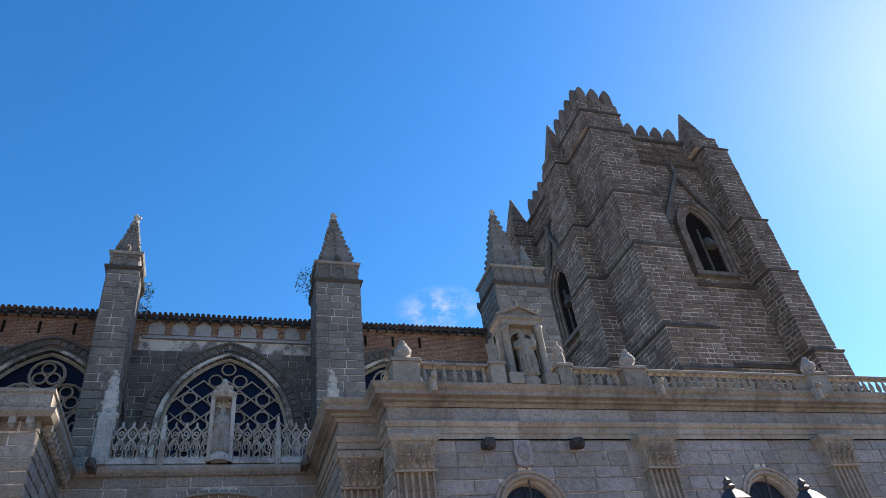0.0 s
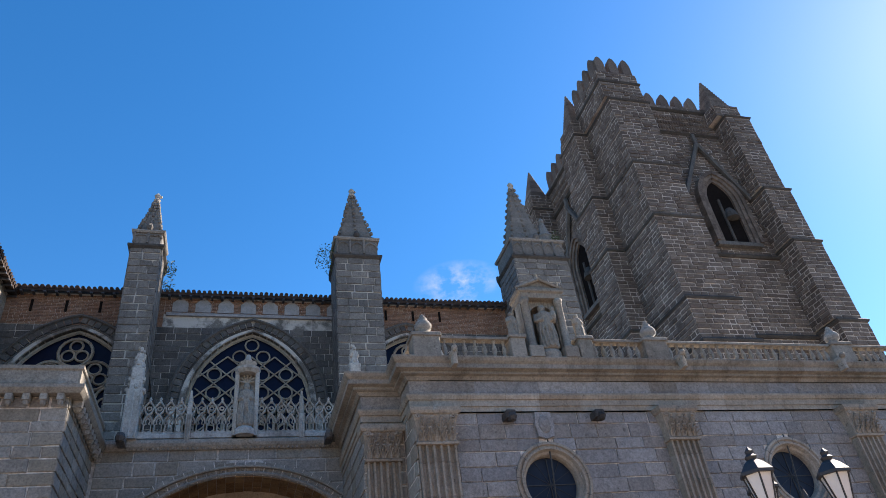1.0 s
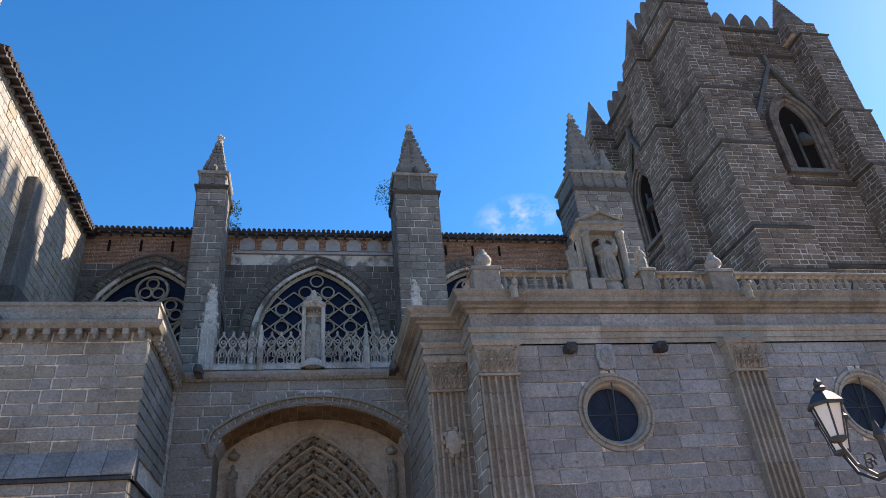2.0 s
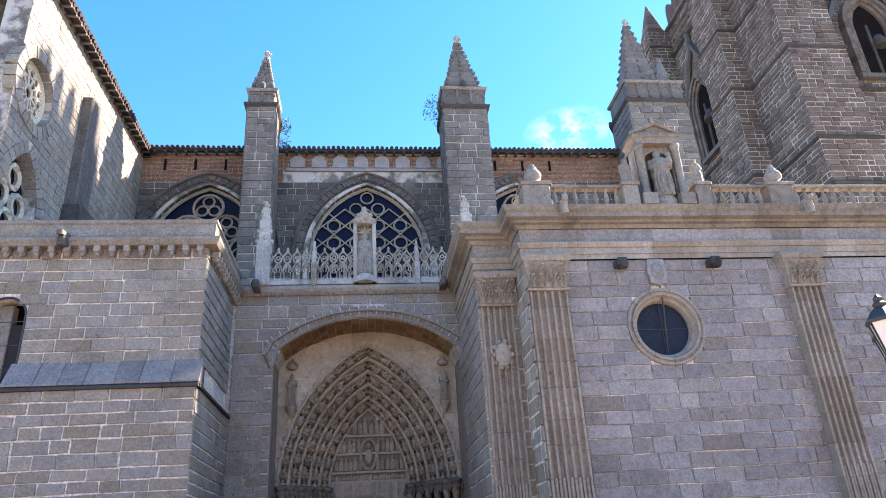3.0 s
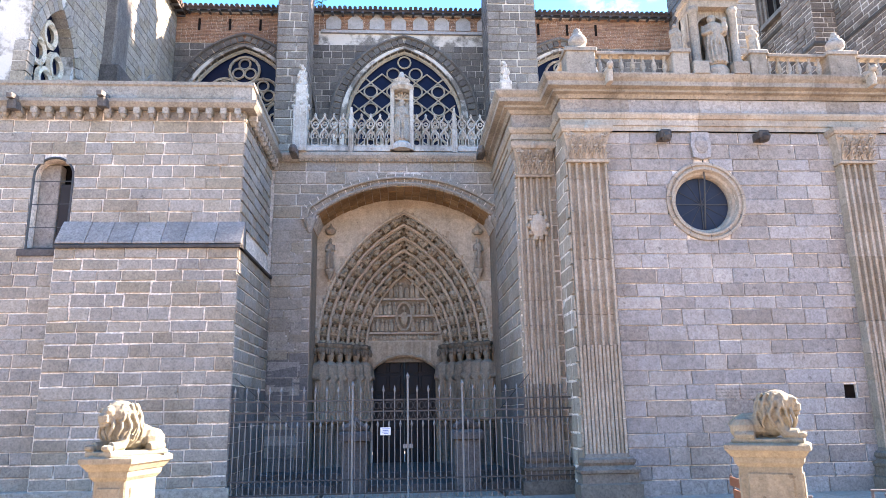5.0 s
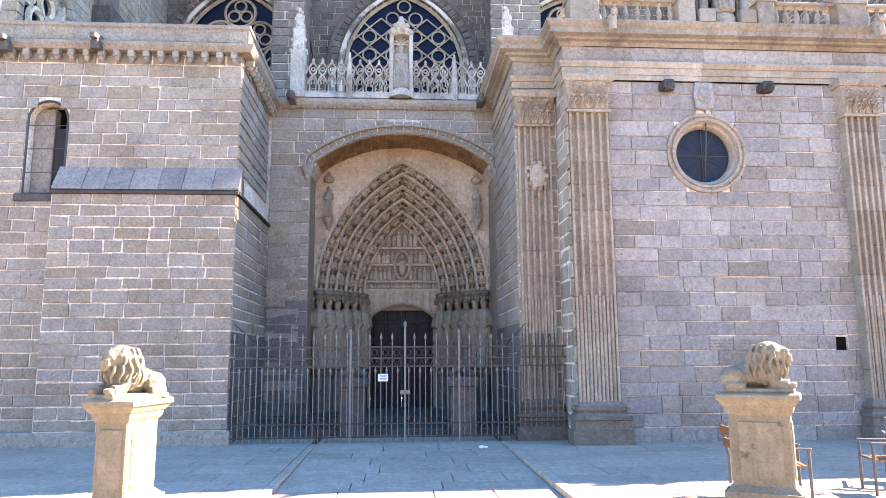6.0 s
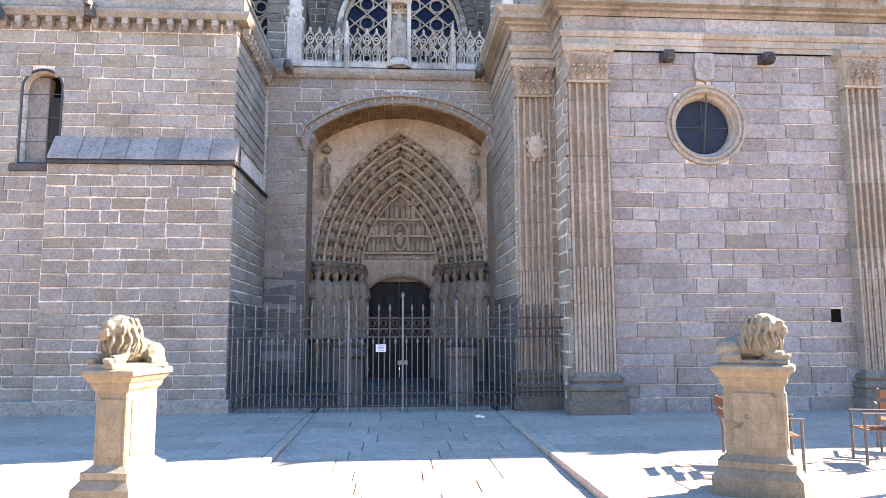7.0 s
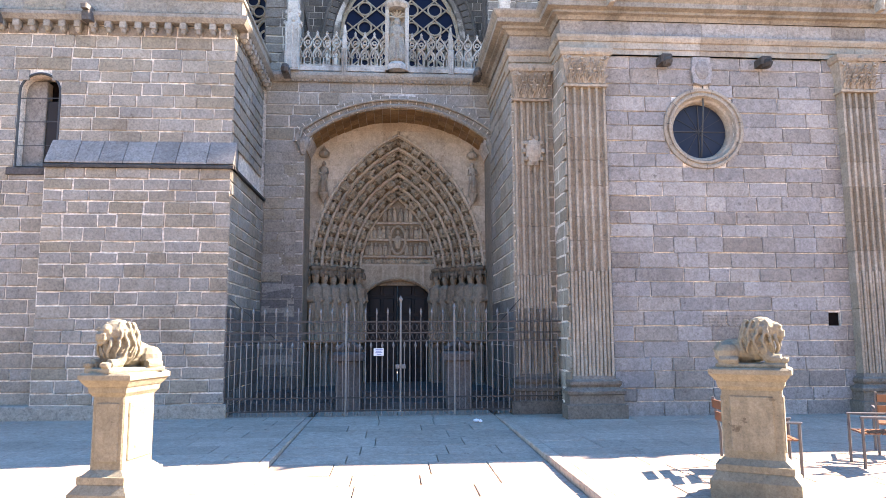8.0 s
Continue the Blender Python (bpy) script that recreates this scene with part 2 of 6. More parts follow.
        fs += [tuple(range(n)), tuple((k - 1) * n + j for j in range(n - 1, -1, -1))]
        return self.add(vs, fs)

    def extrude(self, outline, fr, w0, w1):
        """A plane outline of (u, v) in a wall frame, made thick from w0 out to w1."""
        n = len(outline)
        vs = [fr(u, v, w0) for u, v in outline] + [fr(u, v, w1) for u, v in outline]
        fs = [tuple(range(n - 1, -1, -1)), tuple(range(n, 2 * n))]
        fs += [(i, (i + 1) % n, n + (i + 1) % n, n + i) for i in range(n)]
        return self.add(vs, fs)

    def data(self, name, mat, smooth=False):
        me = bpy.data.meshes.new(name)
        me.from_pydata(self.v, [], self.f)
        if mat:
            me.materials.append(mat)
        if smooth:
            me.polygons.foreach_set("use_smooth", [True] * len(me.polygons))
        me.validate()
        return me


def part(name, bm, material, parent=None, label="", smooth=False):
    ob = new(name, bm.data(name, material, smooth) if isinstance(bm, Mesh) else bm)
    ob.parent = parent
    if label:
        ob["label"] = label
    return ob


def thing(name, label, category, at=(0, 0, 0), group="", kind=""):
    ob = new(name)
    ob.location = at
    return tagged(ob, label, category, group, kind)


def wall_frame(o, u, n):
    o, u, n = Vector(o), Vector(u), Vector(n)
    return lambda a, v, w: o + u * a + n * w + Vector((0, 0, v))


def facing_front(y):
    return wall_frame((0, y, 0), (1, 0, 0), (0, -1, 0))


def facing_right(x):
    return wall_frame((x, 0, 0), (0, 1, 0), (1, 0, 0))


def facing_left(x):
    return wall_frame((x, 0, 0), (0, -1, 0), (-1, 0, 0))


def slab(bm, fr, u0, u1, v0, v1, thick, holes=()):
    """A wall with openings that go right through; holes of (ua, ub, bottom(u), top(u))."""
    def piece(a, b, pa, pb, qa, qb):
        if min(qa - pa, qb - pb) > -1e-6 and b - a > 1e-5:
            bm.extrude([(a, pa), (b, pb), (b, qb), (a, qa)], fr, -thick, 0)
    at = u0
    for ua, ub, low, top in sorted(holes, key=lambda h: h[0]):
        piece(at, ua, v0, v0, v1, v1)
        n = 28
        for i in range(n):
            a, b = ua + (ub - ua) * i / n, ua + (ub - ua) * (i + 1) / n
            piece(a, b, v0, v0, low(a), low(b))
            piece(a, b, top(a), top(b), v1, v1)
        at = ub
    piece(at, u1, v0, v0, v1, v1)


def pointed(c, w, spring, apex):
    """The height of a pointed arch over u."""
    r = apex - spring
    big = (w * w + r * r) / (2 * w)

    def top(u):
        d = abs(u - c)
        return spring + math.sqrt(max(0.0, big * big - (d + big - w) ** 2))
    return top


def pointed_line(c, w, spring, apex, n=12):
    """Points of a pointed arch from its left foot over the apex to its right foot."""
    r = apex - spring
    big = (w * w + r * r) / (2 * w)
    a1 = math.asin(min(1, r / big))
    if big < w:
        a1 = math.pi - a1
    left = [(c - w + big - big * math.cos(a1 * i / n), spring + big * math.sin(a1 * i / n)) for i in range(n + 1)]
    return left + [(2 * c - u, v) for u, v in reversed(left[:-1])]


def round_line(c, w, spring, crown, n=16):
    """Points of a segmental arch, left to right."""
    r = crown - spring
    big = (w * w + r * r) / (2 * r)
    a1 = math.asin(min(1, w / big)) if r <= w else math.pi / 2
    return [(c + big * math.sin(a1 * (2 * i / n - 1)), crown - big + big * math.cos(a1 * (2 * i / n - 1))) for i in range(n + 1)]


def line_top(line):
    us, vs = [p[0] for p in line], [p[1] for p in line]
    return lambda u: float(np.interp(u, us, vs))


def ring_stones(name, fr, line, depth, w0, w1, mat, parent, step=0.34, joint=0.012, label=""):
    """Arch stones along a line of (u, v), reaching outward by depth."""
    pts = [Vector((u, v)) for u, v in line]
    acc = [0.0]
    for a, b in zip(pts, pts[1:]):
        acc.append(acc[-1] + (b - a).length)
    count = max(3, round(acc[-1] / step))

    def at(s):
        u = float(np.interp(s, acc, [p.x for p in pts]))
        v = float(np.interp(s, acc, [p.y for p in pts]))
        e = 0.02
        d = Vector((float(np.interp(s + e, acc, [p.x for p in pts])) - float(np.interp(s - e, acc, [p.x for p in pts])), float(np.interp(s + e, acc, [p.y for p in pts])) - float(np.interp(s - e, acc, [p.y for p in pts]))))
        d.normalize()
        return Vector((u, v)), Vector((-d.y, d.x))
    for i in range(count):
        s0, s1 = acc[-1] * i / count + joint / 2, acc[-1] * (i + 1) / count - joint / 2
        (p0, n0), (p1, n1) = at(s0), at(s1)
        bm = Mesh()
        out = w1 + random.uniform(-0.008, 0.008)
        bm.extrude([tuple(p0), tuple(p1), tuple(p1 + n1 * depth), tuple(p0 + n0 * depth)], fr, w0, out)
        part(name, bm, mat, parent, label if i == 0 else "")


def block_mesh(bm, fr, a, b, c, d, w, bev):
    q = lambda: random.uniform(-1.0, 0.9) * bev
    o = [(a + q(), c + q()), (b + q(), c + q()), (b + q(), d + q()), (a + q(), d + q())]
    i = [(a + bev, c + bev), (b - bev, c + bev), (b - bev, d - bev), (a + bev, d - bev)]
    j = [random.uniform(-0.004, 0.004) for _ in range(4)]
    vs = [fr(u, v, -0.03) for u, v in o] + [fr(u, v, w - bev) for u, v in o] + [fr(u, v, w + k) for (u, v), k in zip(i, j)]
    fs = [(8, 9, 10, 11)]
    for q in range(4):
        p = (q + 1) % 4
        fs += [(q, p, 4 + p, 4 + q), (4 + q, 4 + p, 8 + p, 8 + q)]
    bm.add(vs, fs)


def ashlar(fr, u0, u1, v0, v1, mat, parent, course=0.29, wide=(0.4, 0.85), joint=0.043, proud=0.008, free=None, keep=None, limit=0, bev=0.011, name="stone_block", rest="stonework", rough=0.006):
    """Courses of blocks. free(v): intervals of u that take blocks at that height. keep(u, v): blocks that become parts of their own, up to limit."""
    rows = max(1, round((v1 - v0) / course))
    edges = [v0]
    for r in range(rows):
        edges.append(edges[-1] + random.uniform(0.86, 1.14))
    edges = [v0 + (e - v0) * (v1 - v0) / (edges[-1] - v0) for e in edges]
    joined, made = Mesh(), 0
    for c, d in zip(edges, edges[1:]):
        for a, b in (free((c + d) / 2) if free else [(u0, u1)]):
            u = a
            while u < b - 0.05:
                w = random.uniform(*wide)
                e = b if b - u - w < wide[0] * 0.6 else u + w
                q = random.uniform(0.7, 1.2) * joint
                if e - u > 3 * bev and d - c > 3 * bev:
                    own = made < limit and (keep is None or keep((u + e) / 2, (c + d) / 2))
                    bm = Mesh() if own else joined
                    block_mesh(bm, fr, u + q / 2, e - q / 2, c + q / 2, d - q / 2, proud + random.uniform(-rough, rough), bev)
                    if own:
                        part(name, bm, mat, parent)
                        made += 1
                u = e
    if joined.v:
        tagged(part(rest, joined, mat, parent), kind="stuff")


def outside(u0, u1, holes):
    """Intervals beside openings; holes of (ua, ub, low, top line)."""
    def free(v):
        out, at = [], u0
        for ua, ub, low, line in sorted(holes, key=lambda h: h[0]):
            if not low <= v:
                continue
            us = [ua + (ub - ua) * i / 60 for i in range(61)]
            inside = [u for u in us if line(u) > v]
            if inside:
                out.append((at, inside[0]))
                at = inside[-1]
        out.append((at, u1))
        return [(a, b) for a, b in out if b - a > 0.08]
    return free

MASONRY = []  # laid last


def later(*a, **k):
    MASONRY.append((a, k))


def flat(c):
    return lambda u: c


# ---- ground ----
ground = Mesh()
ground.add([(-900, -900, -0.16), (900, -900, -0.16), (900, 900, -0.16), (-900, 900, -0.16)], [(0, 1, 2, 3)])
ground = tagged(part("ground", ground, JOINT), "pale stone square before the cathedral", "ground", kind="structure")
RAMP_L, RAMP_R = -1.72, 2.22


def floor_z(x, y):
    """The square is level; the ramp to the gate falls a little towards the street."""
    if RAMP_L < x < RAMP_R:
        return -0.085 * max(0.0, min(1.0, (15.5 - y) / 7.0))
    return 0.0


def paving_slab(a, b, c, d):
    bm, g, e = Mesh(), 0.006, 0.008
    x0, x1, y0, y1 = a + g, b - g, c + g, d - g
    z = [floor_z((a + b) / 2, y) + random.uniform(-0.003, 0.003) for y in (y0, y0, y1, y1)]
    o = [(x0, y0), (x1, y0), (x1, y1), (x0, y1)]
    i = [(x0 + e, y0 + e), (x1 - e, y0 + e), (x1 - e, y1 - e), (x0 + e, y1 - e)]
    bm.add([(x, y, -0.17) for x, y in o] + [(x, y, h - e) for (x, y), h in zip(o, z)] + [(x, y, h) for (x, y), h in zip(i, z)],
           [(8, 9, 10, 11)] + [f for q in range(4) for f in ((q, (q + 1) % 4, 4 + (q + 1) % 4, 4 + q), (4 + q, 4 + (q + 1) % 4, 8 + (q + 1) % 4, 8 + q))])
    return bm


def lay_paving():
    made, rest = 0, Mesh()
    y = -8.0
    while y < 19.3:
        deep = random.uniform(0.6, 0.85)
        for lo, hi in ((-16.0, RAMP_L - 0.14), (RAMP_L, RAMP_R), (RAMP_R + 0.2, 22.0)):
            x = lo
            while x < hi - 0.05:
                w = random.uniform(0.8, 1.5)
                e = hi if hi - x - w < 0.5 else x + w
                bm = paving_slab(x, e, y, y + deep)
                if made < 300 and 6.3 < y < 15.3 and -7.5 < x < 9.5:
                    part("paving_slab", bm, PAVING, ground)
                    made += 1
                else:
                    rest.add(bm.v, bm.f)
                x = e
        y += deep
    tagged(part("paving", rest, PAVING, ground), kind="stuff")
    kerb = Mesh()
    for x0, x1, top in ((RAMP_L - 0.14, RAMP_L, 0.004), (RAMP_R, RAMP_R + 0.2, 0.012)):
        y = -8.0
        while y < 15.4:
            e = min(15.45, y + random.uniform(0.9, 1.4))
            kerb.box((x0 + 0.004, y + 0.004, -0.17), (x1 - 0.004, e - 0.004, top), 0.012)
            y = e
    part("kerb", kerb, PAVING, ground)


# unseen wall added behind the camera: blocks low sky, bounces warm sunlight
bm = Mesh()
bm.box((-45, -14.6, -0.2), (45, -14, 11.5))
tagged(part("wall_street", bm, stone("unseen_wall_plaster", [(0.27, 0.24, 0.21), (0.27, 0.24, 0.21)], grain=12, streak=0.3)), "unseen plain wall added to shape the light", "wall", kind="structure")

# ---- annex beside the portal ----
annex = thing("wall_annex", "grey granite ashlar annex with corbelled cornice", "wall", kind="structure")
AX, AL, AY, AY2 = -3.62, -7.65, 15.5, 15.8
arch_win = line_top(round_line(-8.0, 0.46, 7.27, 7.71))
bm = Mesh()
bm.box((AL, AY + 0.02, -0.2), (AX - 0.02, 19.3, 5.5))
slab(bm, facing_front(AY2 + 0.02), -16, AX - 0.1, -0.2, 8.95, 0.8, [(-8.46, -7.54, flat(5.5), arch_win)])
bm.box((-5.0, AY2 + 0.1, 5.4), (AX - 0.1, 19.3, 9.2))
bm.box((-16.2, AY2 + 0.2, -0.2), (-16, 19.3, 9.2))
bm.box((-16, 19.1, -0.2), (-5.0, 19.3, 9.2))
bm.box((-16, AY2 + 0.1, 8.9), (AX - 0.1, 19.3, 9.1))
part("rubble_core", bm, MORTAR, annex)
x = AL
while x < AX - 0.05:
    e = min(AX + 0.05, x + random.uniform(0.35, 0.7))
    e = AX + 0.05 if AX - e < 0.2 else e
    bm = Mesh()
    d = random.uniform(-0.012, 0.012)
    bm.sweep([(x + 0.006, AY), (e - 0.006, AY)], [(0.03 + d, 5.55), (0.03 + d, 5.59), (-0.29, 6.13 + d), (-0.4, 6.13), (-0.4, 5.55)])
    part("ledge_stone", bm, LEDGE_STONE, annex)
    x = e
bm = Mesh()
bm.sweep([(AL, AY), (AX + 0.05, AY)], [(0.07, 5.44), (0.07, 5.5), (0.0, 5.545), (-0.4, 5.545), (-0.4, 5.44)])
bm.sweep([(AX, AY + 0.01), (AX, 19.3)], [(0.07, 5.44), (0.07, 5.5), (-0.055, 5.62), (-0.4, 5.62), (-0.4, 5.44)])
part("weathered_ledge", bm, BLACKENED_SHADED, annex, "dark sloping ledge")
bm = Mesh()
path = [(-16, AY2), (AX - 0.06, AY2), (AX - 0.06, 19.3)]
bm.sweep(path, [(-0.2, 8.88), (0.22, 8.88), (0.3, 8.98), (0.3, 9.06), (0.16, 9.10), (0.16, 9.44), (0.2, 9.47), (0.2, 9.55), (-0.2, 9.55), (-0.2, 8.88)])
part("parapet", bm, GRANITE, annex)
corbel = Mesh()
corbel.box((-0.075, -0.22, 0.1), (0.075, 0.0, 0.26), 0.02)
corbel.blob((0, -0.11, 0.1), (0.07, 0.1, 0.12))
corbel = corbel.data("corbel", GRANITE, False)
for i in range(37):
    o = part("corbel", corbel, None, annex)
    o.matrix_world = pose(-15.9 + 0.335 * i, AY2, 8.63)
for i in range(11):
    o = part("corbel", corbel, None, annex)
    o.matrix_world = pose(AX - 0.06, AY2 + 0.3 + 0.32 * i, 8.63, 0, 0, 90)
# dark sheet in place of the window's shaded depth
bm = Mesh()
bm.extrude([(-8.46, 5.5)] + round_line(-8.0, 0.46, 7.27, 7.71) + [(-7.54, 5.5)], facing_front(AY2 + 0.62), -0.02, 0)
part("dark_opening", bm, HOLLOW_SHADE, annex)
bm = Mesh()
bm.box((-8.6, AY2 - 0.06, 5.33), (-7.5, AY2 + 0.6, 5.5), 0.02)
part("window_sill", bm, GRANITE_DARK, annex)
# the lit left reveal, built as a flat block
bm = Mesh()
bm.box((-8.455, AY2 + 0.32, 5.5), (-8.0, AY2 + 0.6, 7.62), 0.02)
part("window_blocking", bm, GRANITE, annex, "lit reveal of the window, built as a stone block")
line = [(-8.44, 5.52)] + round_line(-8.0, 0.44, 7.27, 7.69) + [(-7.56, 5.52)]
bm = Mesh()
bm.tube([(u, AY2 + 0.02, v) for u, v in line], 0.03, 5, True)
grille = part("window_frame", bm, IRON, annex, "dark iron frame of the narrow window")
for z in (6.0, 6.55, 7.1):
    bm = Mesh()
    bm.tube([(-8.44, AY2 + 0.03, z), (-7.56, AY2 + 0.03, z + 0.02)], 0.012, 4)
    part("grille_bar", bm, IRON, grille)
# added board stands for the opening's dark right half
bm = Mesh()
bm.box((-7.98, AY2 + 0.36, 5.5), (-7.56, AY2 + 0.42, 7.15), 0.01)
part("shutter", bm, DOOR_WOOD, annex, "dark right half of the opening, a flat board")
bm = Mesh()
bm.box((-16.0, AY - 0.07, -0.2), (AX + 0.05, AY + 0.3, 0.3), 0.02)
part("plinth_course", bm, GRANITE, annex)
for x, z in ((-8.9, 9.02), (-6.9, 9.1)):
    g = thing("water_spout", "short dark stone water spout", "gargoyle", group="spouts on the annex")
    bm = Mesh()
    bm.box((-0.07, -0.5, -0.02), (0.07, 0.2, 0.1), 0.02)
    bm.box((-0.1, -0.4, -0.25), (0.1, 0.1, -0.02), 0.04)
    part("spout", bm, GRANITE_DARK, g)
    g.matrix_world = pose(x, AY2 - 0.1, z, 8)
later(facing_front(AY), AL, AX, 0.3, 5.46, GRANITE, annex, course=0.275, joint=0.03, free=None, limit=210, keep=lambda u, v: True, rough=0.011, bev=0.015)
later(facing_front(AY2), -16, AX - 0.06, 6.1, 8.62, GRANITE, annex, joint=0.028, bev=0.014, limit=90, keep=lambda u, v: u > -9.5, free=outside(-16, AX - 0.06, [(-8.46, -7.54, 5.45, arch_win)]))
later(facing_front(AY2), -16, AX - 0.06, 8.62, 8.88, GRANITE, annex, course=0.26)
later(facing_front(AY2), -16, AL, -0.05, 6.1, GRANITE, annex, joint=0.03, limit=100, keep=lambda u, v: u > -10.5, free=outside(-16, AL, [(-8.46, -7.54, 5.45, arch_win)]))
later(facing_right(AX), AY, 19.3, 2.4, 5.46, GRANITE, annex, limit=100)
# low courses beside the gate take the painted shade
later(facing_right(AX), AY, 19.3, -0.05, 2.4, SHADED_GRANITE, annex, joint=0.016, limit=90)
later(facing_right(AX - 0.06), AY2, 19.3, 6.1, 8.9, GRANITE, annex, limit=100)
later(facing_front(AY2 - 0.16), -16, AX + 0.08, 9.1, 9.44, GRANITE, annex, course=0.34, wide=(0.7, 1.3))

# ---- the wall with the wide arch over the portal ----
gate_arch = thing("wall_arch", "granite wall with a wide moulded arch over the portal", "wall", kind="structure")
FY, NY = 19.3, 20.6
ARCH_C, ARCH_W = 0.13, 2.62
under = round_line(ARCH_C, ARCH_W, 7.2, 8.18, 24)
under = [(ARCH_C - ARCH_W, 6.95)] + [(u, v) for u, v in under] + [(ARCH_C + ARCH_W, 6.95)]
under[1] = (ARCH_C - ARCH_W + 0.06, 7.26)
under[-2] = (ARCH_C + ARCH_W - 0.06, 7.26)
under_top = line_top(under)
bm = Mesh()
slab(bm, facing_front(FY + 0.02), AX - 0.2, 3.4, -0.2, 9.0, NY - FY, [(ARCH_C - ARCH_W, ARCH_C + ARCH_W, flat(-0.2), under_top)])
part("rubble_core", bm, MORTAR_DARK, gate_arch)
later(facing_front(FY), AX, 2.9, -0.05, 8.98, GRANITE, gate_arch, course=0.33, wide=(0.5, 0.95), limit=120, free=outside(AX, 2.9, [(ARCH_C - ARCH_W - 0.2, ARCH_C + ARCH_W + 0.2, -1, lambda u: under_top(min(max(u, ARCH_C - ARCH_W), ARCH_C + ARCH_W)) + 0.28)]))
later(facing_front(FY), AX, ARCH_C - ARCH_W, 3.4, 7.2, GRANITE, gate_arch, course=0.33, limit=60)
# these two strips have the recess's shade in their colour
later(facing_front(FY), AX, ARCH_C - ARCH_W, -0.05, 3.4, SHADED_GRANITE, gate_arch, course=0.33, joint=0.016, limit=60)
later(facing_front(FY), ARCH_C + ARCH_W, 2.95, -0.05, 7.2, SHADED_GRANITE, gate_arch, course=0.33, joint=0.016, limit=60)
ring_stones("arch_stone", facing_front(FY), under, 0.22, -0.1, 0.05, GRANITE, gate_arch, 0.42)
outer = [(ARCH_C + (u - ARCH_C) * 1.075, v + 0.2) for u, v in under]
ring_stones("hood_stone", facing_front(FY), outer, 0.13, -0.1, 0.12, GRANITE, gate_arch, 0.5)
inner = [(ARCH_C + (u - ARCH_C) * 1.0, v - 0.004) for u, v in under]
bm = Mesh()
bm.tube([(u, FY - 0.06, v + 0.06) for u, v in under], 0.045, 6)
bm.tube([(ARCH_C + (u - ARCH_C) * 1.06, FY - 0.13, v + 0.22) for u, v in under], 0.035, 6)
part("arch_moulding", bm, GRANITE, gate_arch)
for (u0, v0), (u1, v1) in zip(under, under[1:]):  # pointed joints and the band of pellets
    bm = Mesh()
    d = Vector((u1 - u0, v1 - v0)).normalized()
    for f in (0.25, 0.75):
        u, v = u0 + (u1 - u0) * f, v0 + (v1 - v0) * f
        bm.blob((u - d.y * 0.145, FY - 0.06, v + d.x * 0.145), (0.03, 0.03, 0.03), n=6)
    part("pellet", bm, GRANITE, gate_arch)
    bm = Mesh()
    bm.tube([(u0, FY - 0.052, v0 + 0.0), (u0 - d.y * 0.2, FY - 0.056, v0 + d.x * 0.2)], 0.012, 4)
    bm.tube([(ARCH_C + (u0 - ARCH_C) * 1.075 + 0.0, FY - 0.124, v0 + 0.2), (ARCH_C + (u0 - ARCH_C) * 1.075 - d.y * 0.14, FY - 0.124, v0 + 0.2 + d.x * 0.14)], 0.012, 4)
    part("pointing", bm, MORTAR, gate_arch, "pale mortar pointing")
# the vault of the arch, block by block
for i in range(len(inner) - 1):
    for a, b in ((0.0, 0.45), (0.45, 0.9), (0.9, 1.28)):
        bm = Mesh()
        (u0, v0), (u1, v1) = inner[i], inner[i + 1]
        h = random.uniform(0.0, 0.03)
        bm.add([(u0 + 0.006, FY + a, v0 - h), (u1 - 0.006, FY + a, v1 - h), (u1 - 0.006, FY + b - 0.012, v1 - h), (u0 + 0.006, FY + b - 0.012, v0 - h),
                (u0, FY + a, v0 + 0.05), (u1, FY + a, v1 + 0.05), (u1, FY + b - 0.01, v1 + 0.05), (u0, FY + b - 0.01, v0 + 0.05)],
               [(0, 3, 2, 1), (4, 5, 6, 7), (0, 1, 5, 4), (1, 2, 6, 5), (2, 3, 7, 6), (3, 0, 4, 7)])
        part("vault_stone", bm, SOFFIT_STONE, gate_arch)
bm = Mesh()
bm.box((ARCH_C - ARCH_W - 0.02, FY, -0.1), (ARCH_C - ARCH_W + 0.004, NY, 6.95))
bm.box((ARCH_C + ARCH_W - 0.004, FY, -0.1), (ARCH_C + ARCH_W + 0.02, NY, 6.95))
part("jamb_face", bm, SANDSTONE, gate_arch)
for sx in (-1, 1):
    bm = Mesh()
    x = ARCH_C + sx * (ARCH_W + 0.06)
    bm.lathe([(0.05, 0), (0.1, 0.12), (0.16, 0.26), (0.19, 0.34), (0.19, 0.4)], (x, FY - 0.04, 6.78), 10)
    part("arch_bracket", bm, GRANITE, gate_arch)

# ---- block with giant pilasters ----
block = thing("wall_block", "pale granite classical chapel block with entablature", "wall", kind="structure")
BY, BX, RY, RX, BR = 14.9, 3.76, 15.8, 2.76, 38.0
OCULI = ((7.0, 6.36), (13.75, 6.36))
bm = Mesh()


def disc_top(x, z, r, sign):
    return lambda u: z + sign * math.sqrt(max(0.0, r * r - (u - x) ** 2))


slab(bm, facing_front(BY + 0.02), BX, BR, -0.2, 9.2, 0.9, [(x - 0.74, x + 0.74, disc_top(x, z, 0.74, -1), disc_top(x, z, 0.74, 1)) for x, z in OCULI] + [(9.65, 9.94, flat(1.8), flat(2.2))])
bm.box((RX + 0.02, RY + 0.02, -0.2), (BX + 0.6, 19.6, 9.2))
bm.box((BX + 0.02, BY + 0.03, -0.2), (BX + 0.5, RY + 0.2, 9.2))
bm.box((BX, BY + 0.9, 8.9), (BR, 24.0, 9.25))
bm.box((BR - 0.5, BY + 0.9, -0.2), (BR, 24.0, 9.2))
